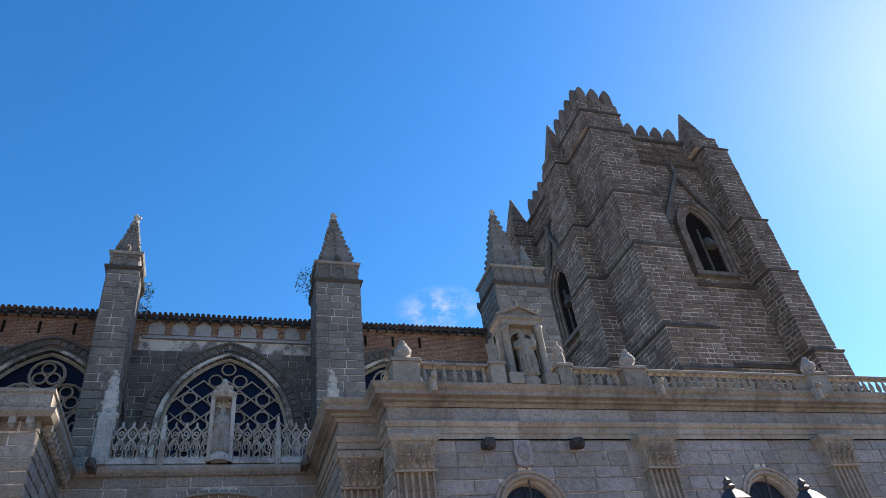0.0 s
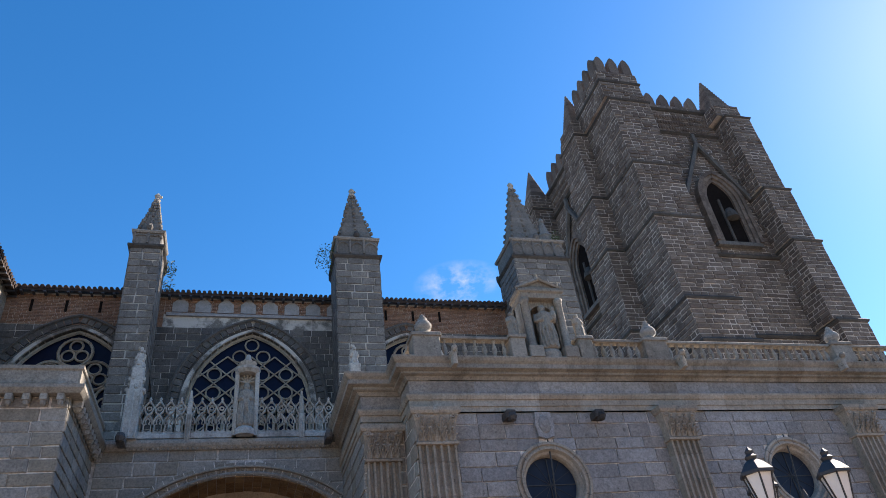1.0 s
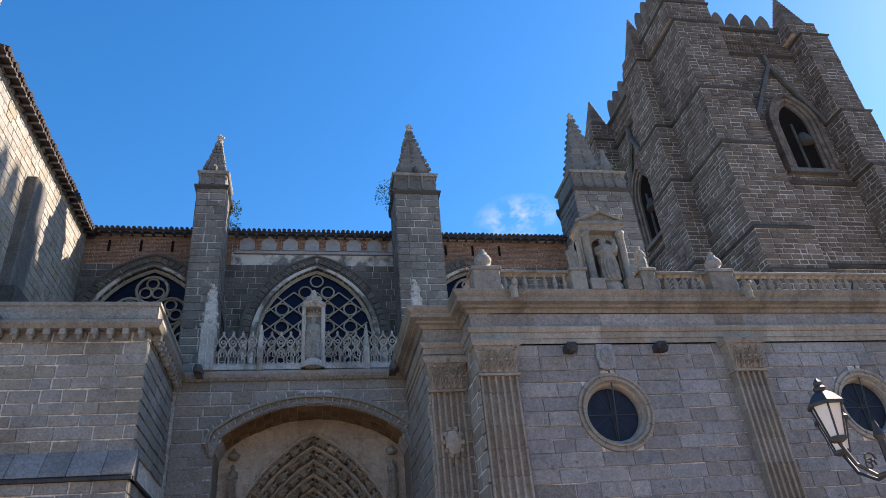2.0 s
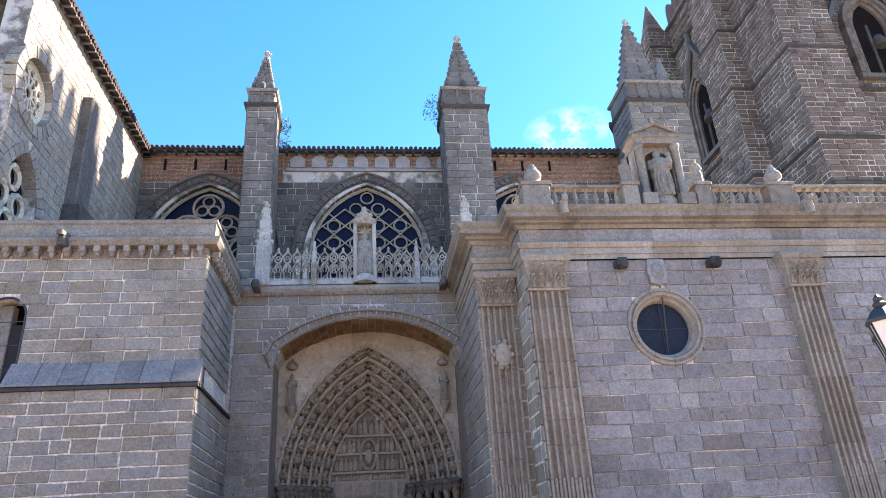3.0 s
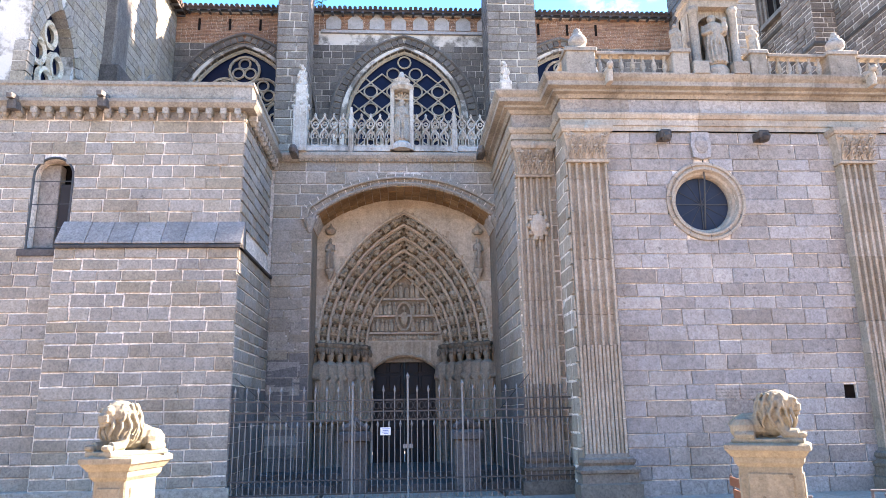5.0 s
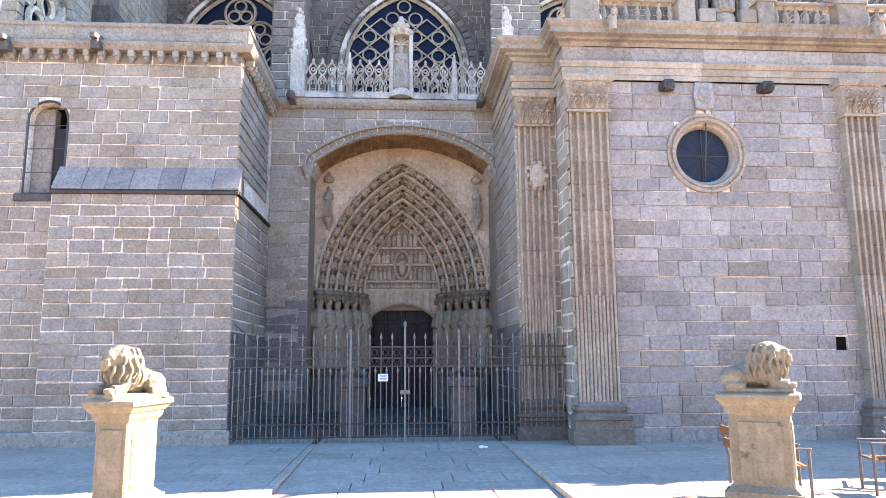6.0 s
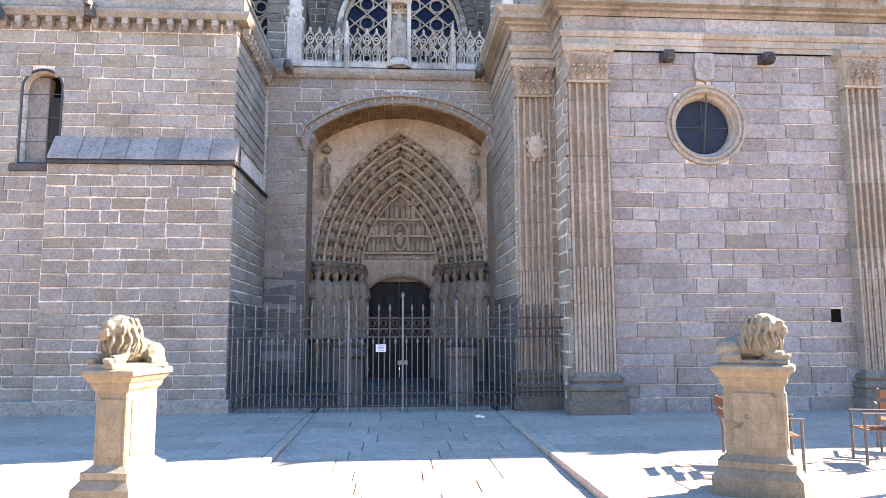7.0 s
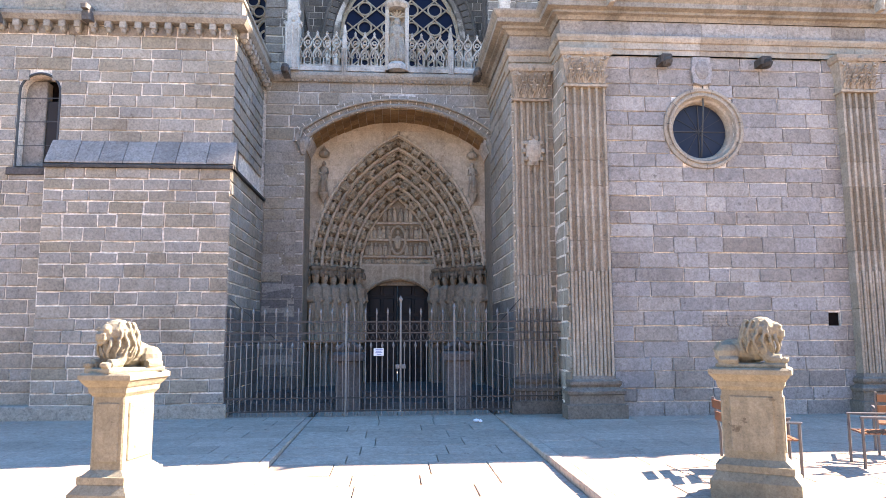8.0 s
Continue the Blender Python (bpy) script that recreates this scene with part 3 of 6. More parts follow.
part("rubble_core", bm, MORTAR, block)
# board just inside the hole paints it dark
bm = Mesh()
bm.box((9.6, BY + 0.1, 1.75), (10.0, BY + 0.15, 2.25))
part("dark_opening", bm, HOLLOW_SHADE, block)
path = [(RX, 19.4), (RX, RY - 0.05), (BX, RY - 0.05), (BX, BY - 0.05), (BR, BY - 0.05)]
ENT = [("architrave", [(-0.3, 8.05), (0.02, 8.05), (0.02, 8.17), (0.05, 8.175), (0.05, 8.33), (0.08, 8.335), (0.12, 8.42), (0.12, 8.47), (-0.3, 8.47)]),
       ("frieze", [(-0.3, 8.47), (0.02, 8.47), (0.02, 8.84), (-0.3, 8.84)]),
       ("cornice", [(-0.3, 8.84), (0.06, 8.84), (0.12, 8.92), (0.22, 8.94), (0.22, 9.0), (0.36, 9.03), (0.36, 9.14), (0.42, 9.2), (0.46, 9.27), (0.46, 9.31), (-0.3, 9.34)])]
for name, prof in ENT:
    bm = Mesh()
    bm.sweep(path, prof)
    part(name, bm, {"frieze": GRANITE_PALE, "architrave": SANDSTONE, "cornice": CORNICE_STONE}[name], block)
    for i in range(24):  # end joints of the long stones, cut as slightly proud pieces
        x = e if i else BX + 0.5
        if x > 24:
            break
        bm = Mesh()
        e = x + random.uniform(0.75, 1.1)
        bm.sweep([(x + 0.009, BY - 0.05), (e - 0.009, BY - 0.05)], [(a + 0.006 if a > -0.2 else a, z) for a, z in prof])
        part("moulded_stone", bm, {"frieze": GRANITE_PALE, "architrave": SANDSTONE, "cornice": CORNICE_STONE}[name], block)


def block_free(v):
    gaps = [(x, math.sqrt(0.9 ** 2 - (v - z) ** 2)) for x, z in OCULI if abs(v - z) < 0.9]
    cuts = [(x - w, x + w) for x, w in gaps]
    if 1.8 < v < 2.2:
        cuts.append((9.65, 9.94))
    out, a = [], 4.75
    for p, q in sorted(cuts):
        out.append((a, p))
        a = q
    return out + [(a, 24.0)]


later(facing_front(BY), 4.75, 24.0, -0.05, 8.05, GRANITE_PALE, block, course=0.33, wide=(0.45, 1.1), joint=0.018, proud=0.012, rough=0.009, bev=0.012, free=block_free, limit=300, keep=lambda u, v: u < 11.5)
later(facing_left(BX), -RY, -BY + 0.2, -0.05, 8.05, SANDSTONE, block, course=0.36, wide=(0.35, 0.9), limit=60)
later(facing_left(RX), -19.3, -RY, 2.6, 8.05, GRANITE, block, course=0.36, wide=(0.5, 0.9), limit=100)
# lower side wall darkened as porch shade
later(facing_left(RX), -19.3, -RY, -0.05, 2.6, SHADED_GRANITE, block, course=0.36, wide=(0.5, 0.9), joint=0.016, limit=60)
later(facing_front(RY), RX, BX, -0.05, 8.05, SANDSTONE, block, course=0.36, wide=(0.35, 0.7), limit=60)
for x, z in OCULI:
    o = thing("window_round", "round window with moulded stone ring and dark leaded glass", "window", kind="structure")
    bm = Mesh()
    turn = pose(x, BY, z, 90)
    bm.lathe([(0.64, -0.4), (0.64, -0.16), (0.67, -0.08), (0.72, -0.05), (0.74, 0.0), (0.76, 0.05), (0.81, 0.05), (0.82, 0.015), (0.85, 0.015), (0.87, 0.06), (0.93, 0.055), (0.94, -0.05), (0.9, -0.3), (0.66, -0.4)], (0, 0, 0), 40, turn)
    bm.f = [f for f in bm.f if len(f) == 4]
    part("moulded_ring", bm, SANDSTONE, o, "ochre moulded stone ring")
    for i in range(11):
        a = 2 * math.pi * (i + 0.3) / 11
        bm = Mesh()
        bm.tube([(x + r * math.cos(a), BY + d, z + r * math.sin(a)) for r, d in ((0.74, 0.0), (0.785, -0.052), (0.93, -0.058))], 0.007, 4)
        part("ring_joint", bm, GRANITE_DARK, o)
    bm = Mesh()
    bm.lathe([(0.67, -0.27), (0.67, -0.25)], (0, 0, 0), 40, turn)
    part("pane", bm, GLASS_DARK, o)
    for i in range(6):
        a = math.pi * i / 6
        bm = Mesh()
        c, s = 0.63 * math.cos(a), 0.63 * math.sin(a)
        bm.tube([(x - c, BY + 0.24, z - s), (x + c, BY + 0.24, z + s)], 0.016 if i in (0, 3) else 0.007, 4)
        part("glazing_bar", bm, IRON, o)
    bm = Mesh()
    bm.tube([(x + 0.04, BY + 0.0, z + 1.2), (x + 0.05, BY + 0.05, z + 0.5), (x + 0.03, BY + 0.22, z - 0.6)], 0.018, 5)
    part("hanging_cable", bm, IRON, o)


# ---- nave wall, windows and roof ----
nave = thing("wall_nave", "high nave wall of granite and brick", "wall", kind="structure")
VY, EAVE = 34.0, 22.85
WIN = (-8.2, 0.27, 8.74, 17.2)
holes = [(c - 3.15, c + 3.15, flat(11.0), pointed(c, 3.15, 16.6, 20.85)) for c in WIN[:3]]
bm = Mesh()
slab(bm, facing_front(VY + 0.02), -11.8, 17.5, 0, EAVE, 1.0, holes)
part("rubble_core", bm, PATCHY, nave)


def nave_free(v):
    f = outside(-11.8, 17.5, [(c - 3.7, c + 3.7, 10, pointed(c, 3.7, 16.6, 21.3)) for c in WIN[:3]])
    return f(v)


later(facing_front(VY), -11.8, 17.5, 13.0, 21.0, GRANITE_DARK, nave, course=0.36, free=nave_free, limit=0, joint=0.03)
later(facing_front(VY), -11.8, -4.3, 21.0, EAVE - 0.1, BRICK, nave, course=0.085, wide=(0.22, 0.3), joint=0.02, bev=0.005, proud=0.012, rest="brickwork")
later(facing_front(VY), 4.6, 17.5, 21.0, EAVE - 0.1, BRICK, nave, course=0.085, wide=(0.22, 0.3), joint=0.02, bev=0.005, proud=0.012, rest="brickwork")
later(facing_front(VY), -4.3, 4.6, 21.8, EAVE - 0.1, BRICK, nave, course=0.085, wide=(0.22, 0.3), joint=0.02, bev=0.005, proud=0.012, rest="brickwork")
bm = Mesh()
bm.box((-4.2, VY - 0.12, 21.66), (4.6, VY + 0.1, 21.84), 0.03)
part("string_course", bm, PLASTER, nave, "pale stone band")
for i in range(8):
    c = -3.52 + 1.165 * i
    bm = Mesh()
    bm.extrude([(c - 0.4, 21.9), (c + 0.4, 21.9), (c + 0.4, 22.42), (c + 0.03, 22.8), (c - 0.03, 22.8), (c - 0.4, 22.42)], facing_front(VY), -0.05, 0.07)
    part("walled_merlon", bm, PLASTER, nave, "pale plastered merlon set in the brick")
# slits are dark boxes on the wall, shaped as shaded gaps
for x in (-10.6, -9.0, -7.4, -5.8, 6.1, 7.6, 9.2, 10.8):
    bm = Mesh()
    bm.box((x - 0.06, VY - 0.06, 21.75), (x + 0.06, VY + 0.1, 22.4))
    part("slit", bm, HOLLOW_SHADE, nave)


def window_tracery(o, fr, c, w, spring, apex, sill, kind):
    """Stone bars within a pointed arch."""
    top = pointed(c, w, spring, apex)

    def inside(u, v, m=0.0):
        return abs(u - c) < w - m and v < top(min(max(u, c - w + 0.001), c + w - 0.001)) - m

    def bar(pts, r, name="tracery_bar"):
        bm = Mesh()
        bm.tube([fr(u, v, -0.35) for u, v in pts], r, 5)
        part(name, bm, PALE_STONE if kind == "rose" else SANDSTONE, o)

    def circle(u, v, r, t=0.048):
        bm = Mesh()
        bm.tube([fr(u + r * math.cos(a * math.pi / 8), v + r * math.sin(a * math.pi / 8), -0.35) for a in range(16)], t, 5, True)
        part("tracery_ring", bm, SANDSTONE, o)
    if kind == "lattice":
        step = 1.2
        if inside(c, apex - 0.62, 0.3):
            circle(c, apex - 0.62, 0.34)
        for j in range(5):
            for k in range(-4, 5):
                u, v = c + (k + 0.5) * step, apex - 1.3 - j * 1.02
                if inside(u, v, 0.25) and v > sill:
                    circle(u, v, 0.34)
                u, v = c + k * step, apex - 1.81 - j * 1.02
                d = [(u, v + 0.51), (u + 0.6, v), (u, v - 0.51), (u - 0.6, v)]
                for p, q in zip(d, d[1:] + d[:1]):
                    if inside(*p, -0.1) and inside(*q, -0.1) and v > sill:
                        bar([p, q], 0.042)
                    elif inside(*p, 0.0) != inside(*q, 0.0) and v > sill:
                        h = ((p[0] + q[0]) / 2, (p[1] + q[1]) / 2)
                        bar([p if inside(*p, 0.0) else q, h], 0.042)
    else:
        for du, dv, r in ((0, 1.2, 0.78), (-1.0, 2.45, 0.78), (1.0, 2.45, 0.78), (0, 3.75, 0.8), (-2.0, 3.75, 0.78), (2.0, 3.75, 0.78), (-1.0, 5.0, 0.78), (1.0, 5.0, 0.78)):
            circle(c + du, apex - dv, r, 0.085)
            for t in (1.571, 3.665, 5.76):
                circle(c + du + 0.36 * math.cos(t), apex - dv + 0.36 * math.sin(t), 0.29, 0.06)
    for k in range(-2, 3):
        u = c + k * w * 0.4
        bar([(u, sill), (u, spring - 0.7)], 0.08, "mullion")
        if k < 2:
            bar([(u + a, b) for a, b in pointed_line(w * 0.2, w * 0.2, spring - 0.75, spring - 0.1, 5)], 0.06)
    rim = pointed_line(c, w - 0.05, spring, apex - 0.05, 14)
    bar([(rim[0][0], sill)] + rim + [(rim[-1][0], sill)], 0.1, "tracery_rim")


for i, c in enumerate(WIN[:3]):
    o = thing("window_%d" % (i + 1), "tall pointed window with stone tracery and dark blue glass", "window", kind="structure")
    fr = facing_front(VY)
    bm = Mesh()
    bm.extrude([(c - 3.15, 11.0)] + pointed_line(c, 3.15, 16.6, 20.85, 14) + [(c + 3.15, 11.0)], fr, -0.5, -0.46)
    part("pane", bm, GLASS, o)
    window_tracery(o, fr, c, 3.1, 16.6, 20.8, 14.5, "lattice" if i == 1 else "roundels")
    line = pointed_line(c, 3.15, 16.6, 20.85, 14)
    ring_stones("arch_stone", fr, line, 0.3, -0.5, -0.12, GRANITE_DARK, o, 0.4, 0.05)
    ring_stones("arch_stone", fr, pointed_line(c, 3.45, 16.6, 21.12, 14), 0.4, -0.1, 0.08, GRANITE_DARK, o, 0.34, 0.06)
    bm = Mesh()
    bm.tube([fr(u, v, 0.1) for u, v in pointed_line(c, 3.9, 16.6, 21.5, 14)], 0.09, 5)
    bm.tube([fr(u, v, -0.05) for u, v in pointed_line(c, 3.42, 16.6, 21.05, 14)], 0.07, 5)
    part("hood_mould", bm, GRANITE_DARK, o)


def tile_roof(name, a, b, inward, rise, label):
    """A clay tile roof whose eaves run from a to b; inward: the way up the slope in plan."""
    a, b, inward = Vector(a), Vector(b), Vector(inward)
    along = (b - a).normalized()
    n = int((b - a).length / 0.27)
    o = thing(name, label, "roof", kind="structure")
    bm = Mesh()
    up = inward * 9 + Vector((0, 0, rise))
    down = Vector((0, 0, -0.16))
    bm.add([a, b, b + up, a + up, a + down, b + down, b + up + down, a + up + down], [(0, 1, 2, 3), (7, 6, 5, 4), (0, 4, 5, 1), (1, 5, 6, 2), (2, 6, 7, 3), (3, 7, 4, 0)])
    part("roof_bed", bm, ROOF_TILE, o)
    bm = Mesh()
    for i in range(n):
        p = a + along * (i + 0.5) * 0.27 + Vector((0, 0, 0.02)) - inward * random.uniform(0.05, 0.12)
        bm.tube([p, p + up * 0.12], 0.1 + random.uniform(-0.01, 0.01), 8)
    tagged(part("roof_tiles", bm, ROOF_TILE, o), kind="stuff")
    bm = Mesh()
    for i in range(int(n / 2)):
        p = a + along * (i + 0.5) * 0.54 + Vector((0, 0, -0.16))
        q = p + inward * 0.5
        s = along * 0.06
        bm.add([p - s, p + s, q + s, q - s, p - s + down * 0.4, p + s + down * 0.4, q + s + down * 0.4, q - s + down * 0.4], [(0, 1, 2, 3), (7, 6, 5, 4), (0, 4, 5, 1), (1, 5, 6, 2), (2, 6, 7, 3), (3, 7, 4, 0)])
    tagged(part("rafter_ends", bm, CHAIR_METAL, o), kind="stuff")


tile_roof("nave_roof", (-11.4, VY - 0.45, 22.88), (17.5, VY - 0.45, 22.88), (0, 1, 0), 3.2, "dark clay tile roof over the nave")

# ---- transept ----
TX = -11.8
transept = thing("wall_transept", "granite transept wall with rose window", "wall", kind="structure")
frt = facing_right(TX)
ROSE_Y, ROSE_Z = 22.35, 18.15
lanc = pointed(22.6, 1.4, 13.2, 15.75)
bm = Mesh()
slab(bm, facing_right(TX - 0.02), 21.0 - 0.2, 24.0, 0, 16.5, 1.0, [(21.2, 24.0, flat(8.0), lanc)])
slab(bm, facing_right(TX - 0.02), 21.0, 23.7, 16.5, EAVE, 1.0, [(ROSE_Y - 1.25, ROSE_Y + 1.25, disc_top(ROSE_Y, ROSE_Z, 1.25, -1), disc_top(ROSE_Y, ROSE_Z, 1.25, 1))])
slab(bm, facing_right(TX - 0.02), 23.7, 34.2, 0, EAVE, 1.0)
part("rubble_core", bm, PATCHY, transept)


def rose_free(v):
    cuts = []
    if abs(v - ROSE_Z) < 1.7:
        w = math.sqrt(1.7 ** 2 - (v - ROSE_Z) ** 2)
        cuts.append((ROSE_Y - w, ROSE_Y + w))
    big = pointed(22.6, 1.8, 13.2, 16.2)
    if v < 16.2:
        us = [u for u in np.linspace(20.4, 24.4, 60) if big(u) > v]
        if us:
            cuts.append((us[0], us[-1]))
    out, a = [], 20.8
    for p, q in sorted(cuts):
        if p - a > 0.1:
            out.append((a, p))
        a = q
    return out + [(a, 34.0)]


later(frt, 20.8, 34.0, 8.0, EAVE, GRANITE, transept, course=0.36, free=rose_free, joint=0.03)
o = thing("window_rose", "round rose window with carved stone petals", "window", kind="structure")
ROSE = stone("pale_rose_stone", [(0.52, 0.45, 0.35), (0.56, 0.50, 0.40)], grain=30)
circ = [(ROSE_Y - 1.25 * math.cos(2 * math.pi * i / 36), ROSE_Z + 1.25 * math.sin(2 * math.pi * i / 36)) for i in range(37)]
ring_stones("arch_stone", frt, circ, 0.45, -0.4, 0.05, GRANITE, o, 0.34, 0.04)
# dark sheet behind the petals instead of a shaded interior
bm = Mesh()
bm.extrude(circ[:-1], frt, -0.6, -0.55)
part("pane", bm, HOLLOW_SHADE, o)


def ring_bar(o, fr, u, v, r, t, mat, name="tracery_ring", n=14, w=-0.35):
    bm = Mesh()
    bm.tube([fr(u + r * math.cos(2 * math.pi * a / n), v + r * math.sin(2 * math.pi * a / n), w) for a in range(n)], t, 5, True)
    part(name, bm, mat, o)


ring_bar(o, frt, ROSE_Y, ROSE_Z, 1.15, 0.13, ROSE)
ring_bar(o, frt, ROSE_Y, ROSE_Z, 0.28, 0.09, ROSE)
for i in range(12):
    a = 2 * math.pi * i / 12
    ring_bar(o, frt, ROSE_Y + 0.82 * math.cos(a), ROSE_Z + 0.82 * math.sin(a), 0.19, 0.07, ROSE, n=10)
    bm = Mesh()
    b = a + math.pi / 12
    bm.tube([frt(ROSE_Y + 0.3 * math.cos(b), ROSE_Z + 0.3 * math.sin(b), -0.35), frt(ROSE_Y + 1.08 * math.cos(b), ROSE_Z + 1.08 * math.sin(b), -0.35)], 0.06, 5)
    part("spoke", bm, ROSE, o)
o = thing("window_lancet", "pointed transept window with pierced stone roundels", "window", kind="structure")
line = [(21.2, 8.0)] + pointed_line(22.6, 1.4, 13.2, 15.75, 12) + [(24.0, 8.0)]
ring_stones("arch_stone", frt, line, 0.42, -0.4, 0.05, GRANITE, o, 0.34, 0.04)
bm = Mesh()
bm.extrude(line, frt, -0.5, -0.46)
part("pane", bm, GLASS, o)
for u, v, r in ((22.6, 14.75, 0.42), (22.0, 13.85, 0.42), (23.2, 13.85, 0.42), (22.6, 13.0, 0.44), (22.0, 12.1, 0.42), (23.2, 12.1, 0.42), (22.6, 11.2, 0.44), (22.0, 10.4, 0.42), (23.2, 10.4, 0.42)):
    ring_bar(o, frt, u, v, r, 0.12, ROSE)
o = thing("window_blind", "blind pointed arch in the transept wall", "window", kind="structure")
ring_stones("arch_stone", frt, pointed_line(31.6, 1.5, 15.2, 17.6, 10), 0.3, -0.05, 0.15, GRANITE, o, 0.4)
bm = Mesh()
bm.extrude([(30.1, 12.0)] + pointed_line(31.6, 1.5, 15.2, 17.6, 10) + [(33.1, 12.0)], frt, 0.03, 0.045)
part("pane", bm, GLASS, o)
for u, v, r in ((31.6, 16.4, 0.45), (30.9, 15.3, 0.45), (32.3, 15.3, 0.45), (31.6, 14.3, 0.45)):
    ring_bar(o, frt, u, v, r, 0.12, ROSE, w=0.08)
bm = Mesh()
bm.box((TX - 0.1, 25.9, 0), (TX + 0.45, 27.2, 20.6), 0.05)
bm.box((TX - 0.1, 25.8, 0), (TX + 0.75, 27.3, 15.4), 0.05)
part("wall_buttress", bm, GRANITE_DARK, transept)
tile_roof("transept_roof", (TX + 0.45, 34.2, 22.7), (TX + 0.45, 20.6, 22.7), (-1, 0, 0), 3.2, "dark clay tile roof over the transept")
turret = thing("stair_turret", "round granite stair turret with a moulded band", "turret")
bm = Mesh()
bm.lathe([(2.25, 9.0), (2.25, 12.9), (2.4, 13.1), (2.4, 13.3), (1.95, 14.2), (1.95, 26)], (-13.25, 18.9, 0), 28)
part("turret_body", bm, PATCHY, turret)
bm = Mesh()
z = 9.0
while z < 25.5:
    if not 12.6 < z < 14.2:
        r, h = (2.25 if z < 13 else 1.95), random.uniform(0.3, 0.42)
        k = random.randint(16, 20)
        for i in range(k):
            a0, a1 = 2 * math.pi * i / k + z, 2 * math.pi * (i + 1) / k + z - 0.02
            c = Vector((-13.25, 18.9, 0))
            o0, o1 = Vector((math.cos(a0), math.sin(a0), 0)), Vector((math.cos(a1), math.sin(a1), 0))
            w = random.uniform(0.015, 0.04)
            bm.add([c + o * (r + d) + Vector((0, 0, q)) for d in (-0.03, w) for o, q in ((o0, z), (o1, z), (o1, z + h - 0.025), (o0, z + h - 0.025))],
                   [(4, 5, 6, 7), (0, 1, 5, 4), (1, 2, 6, 5), (2, 3, 7, 6), (3, 0, 4, 7)])
        z += h
    else:
        z += 0.4
tagged(part("stonework", bm, GRANITE, turret), kind="stuff")
bm = Mesh()
bm.lathe([(2.2, 12.8), (2.45, 13.05), (2.45, 13.25), (2.0, 13.9), (1.9, 13.9)], (-13.25, 18.9, 0), 28)
part("moulded_band", bm, GRANITE_DARK, turret)

NEARER = Matrix.Translation(EYE) @ Matrix.Scale(0.79, 4) @ Matrix.Translation(-Vector(EYE))
for ob in list(scene.objects):
    if ob.parent is None and ob.name in ("wall_nave", "window_1", "window_2", "window_3", "nave_roof", "wall_transept", "window_rose", "window_lancet", "window_blind", "transept_roof"):
        ob.matrix_world = NEARER

# ---- bell tower ----
K = 0.93  # its distance, in units of 30 m to the front buttress
tower = thing("bell_tower", "massive granite bell tower with stepped buttresses and battlements", "tower")


def tx(v):
    return v * K


def tz(v):
    return 1.75 + (v - 1.75) * K


def tower_box(x0, x1, y0, y1, z0, z1, name="masonry", faces="fl", course=0.3):
    """A block of the tower with courses on its seen faces; numbers at 30 m distance."""
    x0, x1, y0, y1, z0, z1 = tx(x0), tx(x1), tx(y0), tx(y1), tz(z0), tz(z1)
    bm = Mesh()
    bm.box((x0 + 0.02, y0 + 0.02, z0), (x1, y1, z1))
    core = part(name, bm, TOWER_MORTAR, tower)
    if "f" in faces:
        later(facing_front(y0), x0, x1, z0, z1, TOWER_STONE, core, course=course, wide=(0.4, 0.8), joint=0.06, proud=0.02, rough=0.03, bev=0.016)
    if "l" in faces:
        later(facing_left(x0), -y1, -y0, z0, z1, TOWER_STONE, core, course=course, wide=(0.4, 0.8), joint=0.06, proud=0.02, rough=0.03, bev=0.016)
    return core


def tower_band(x0, x1, y0, y1, z, out=0.18, high=0.3):
    bm = Mesh()
    x0, x1, y0, y1, z = tx(x0), tx(x1), tx(y0), tx(y1), tz(z)
    bm.sweep([(x0, y1), (x0, y0), (x1, y0), (x1, y1)], [(-0.1, z - high), (0.05, z - high), (out, z - high * 0.6), (out, z - high * 0.45), (0.0, z), (-0.1, z)])
    part("string_course", bm, BLACKENED_SHADED, tower)


LEDGES = (18.6, 21.5, 27.8, 32.5, 38.9)
body = (25.3, 37.6, 31.9, 45.6)
tower_box(*body, -0.2, 41.0)
for (x0, x1, y0, y1), grow in (((24.55, 27.85, 30.0, 33.9), 0.14), ((34.75, 36.9, 30.3, 34.5), 0.2), ((23.45, 25.4, 33.9, 36.6), 0.14), ((23.45, 25.4, 43.0, 45.6), 0.14)):
    side = y0 > 33
    lo = -0.2
    for i, z in enumerate(LEDGES):
        g = grow * (4 - i)
        a = (x0 - (g if side else 0.0), x1 + (0 if side else g), y0 - (0.4 * g if side else g), y1)
        z -= 1.0 if x0 > 30 and i < 4 else 0.0
        if x0 > 30:
            a = (x0 + 0.16 * (4 - i), x1 + g, y0 - g * 0.6, y1)
        tower_box(*a, lo, z)
        tower_band(*a, z, 0.1, 0.24)
        lo = z


def merlon_row(a, b, z, n, w=0.68, h=1.6, deep=0.5):
    a, b = Vector((tx(a[0]), tx(a[1]), 0)), Vector((tx(b[0]), tx(b[1]), 0))
    d = (b - a).normalized()
    out = Vector((d.y, -d.x, 0))
    for i in range(n):
        c = a + (b - a) * (i + 0.5) / n + Vector((0, 0, tz(z)))
        bm = Mesh()
        o = [(-w / 2, 0), (w / 2, 0), (w / 2, h * 0.62), (w * 0.25, h * 0.92), (0, h), (-w * 0.25, h * 0.92), (-w / 2, h * 0.62)]
        bm.extrude(o, lambda u, v, k, c=c: c + d * u + out * k + Vector((0, 0, v)), -deep, 0)
        part("merlon", bm, TOWER_STONE, tower)


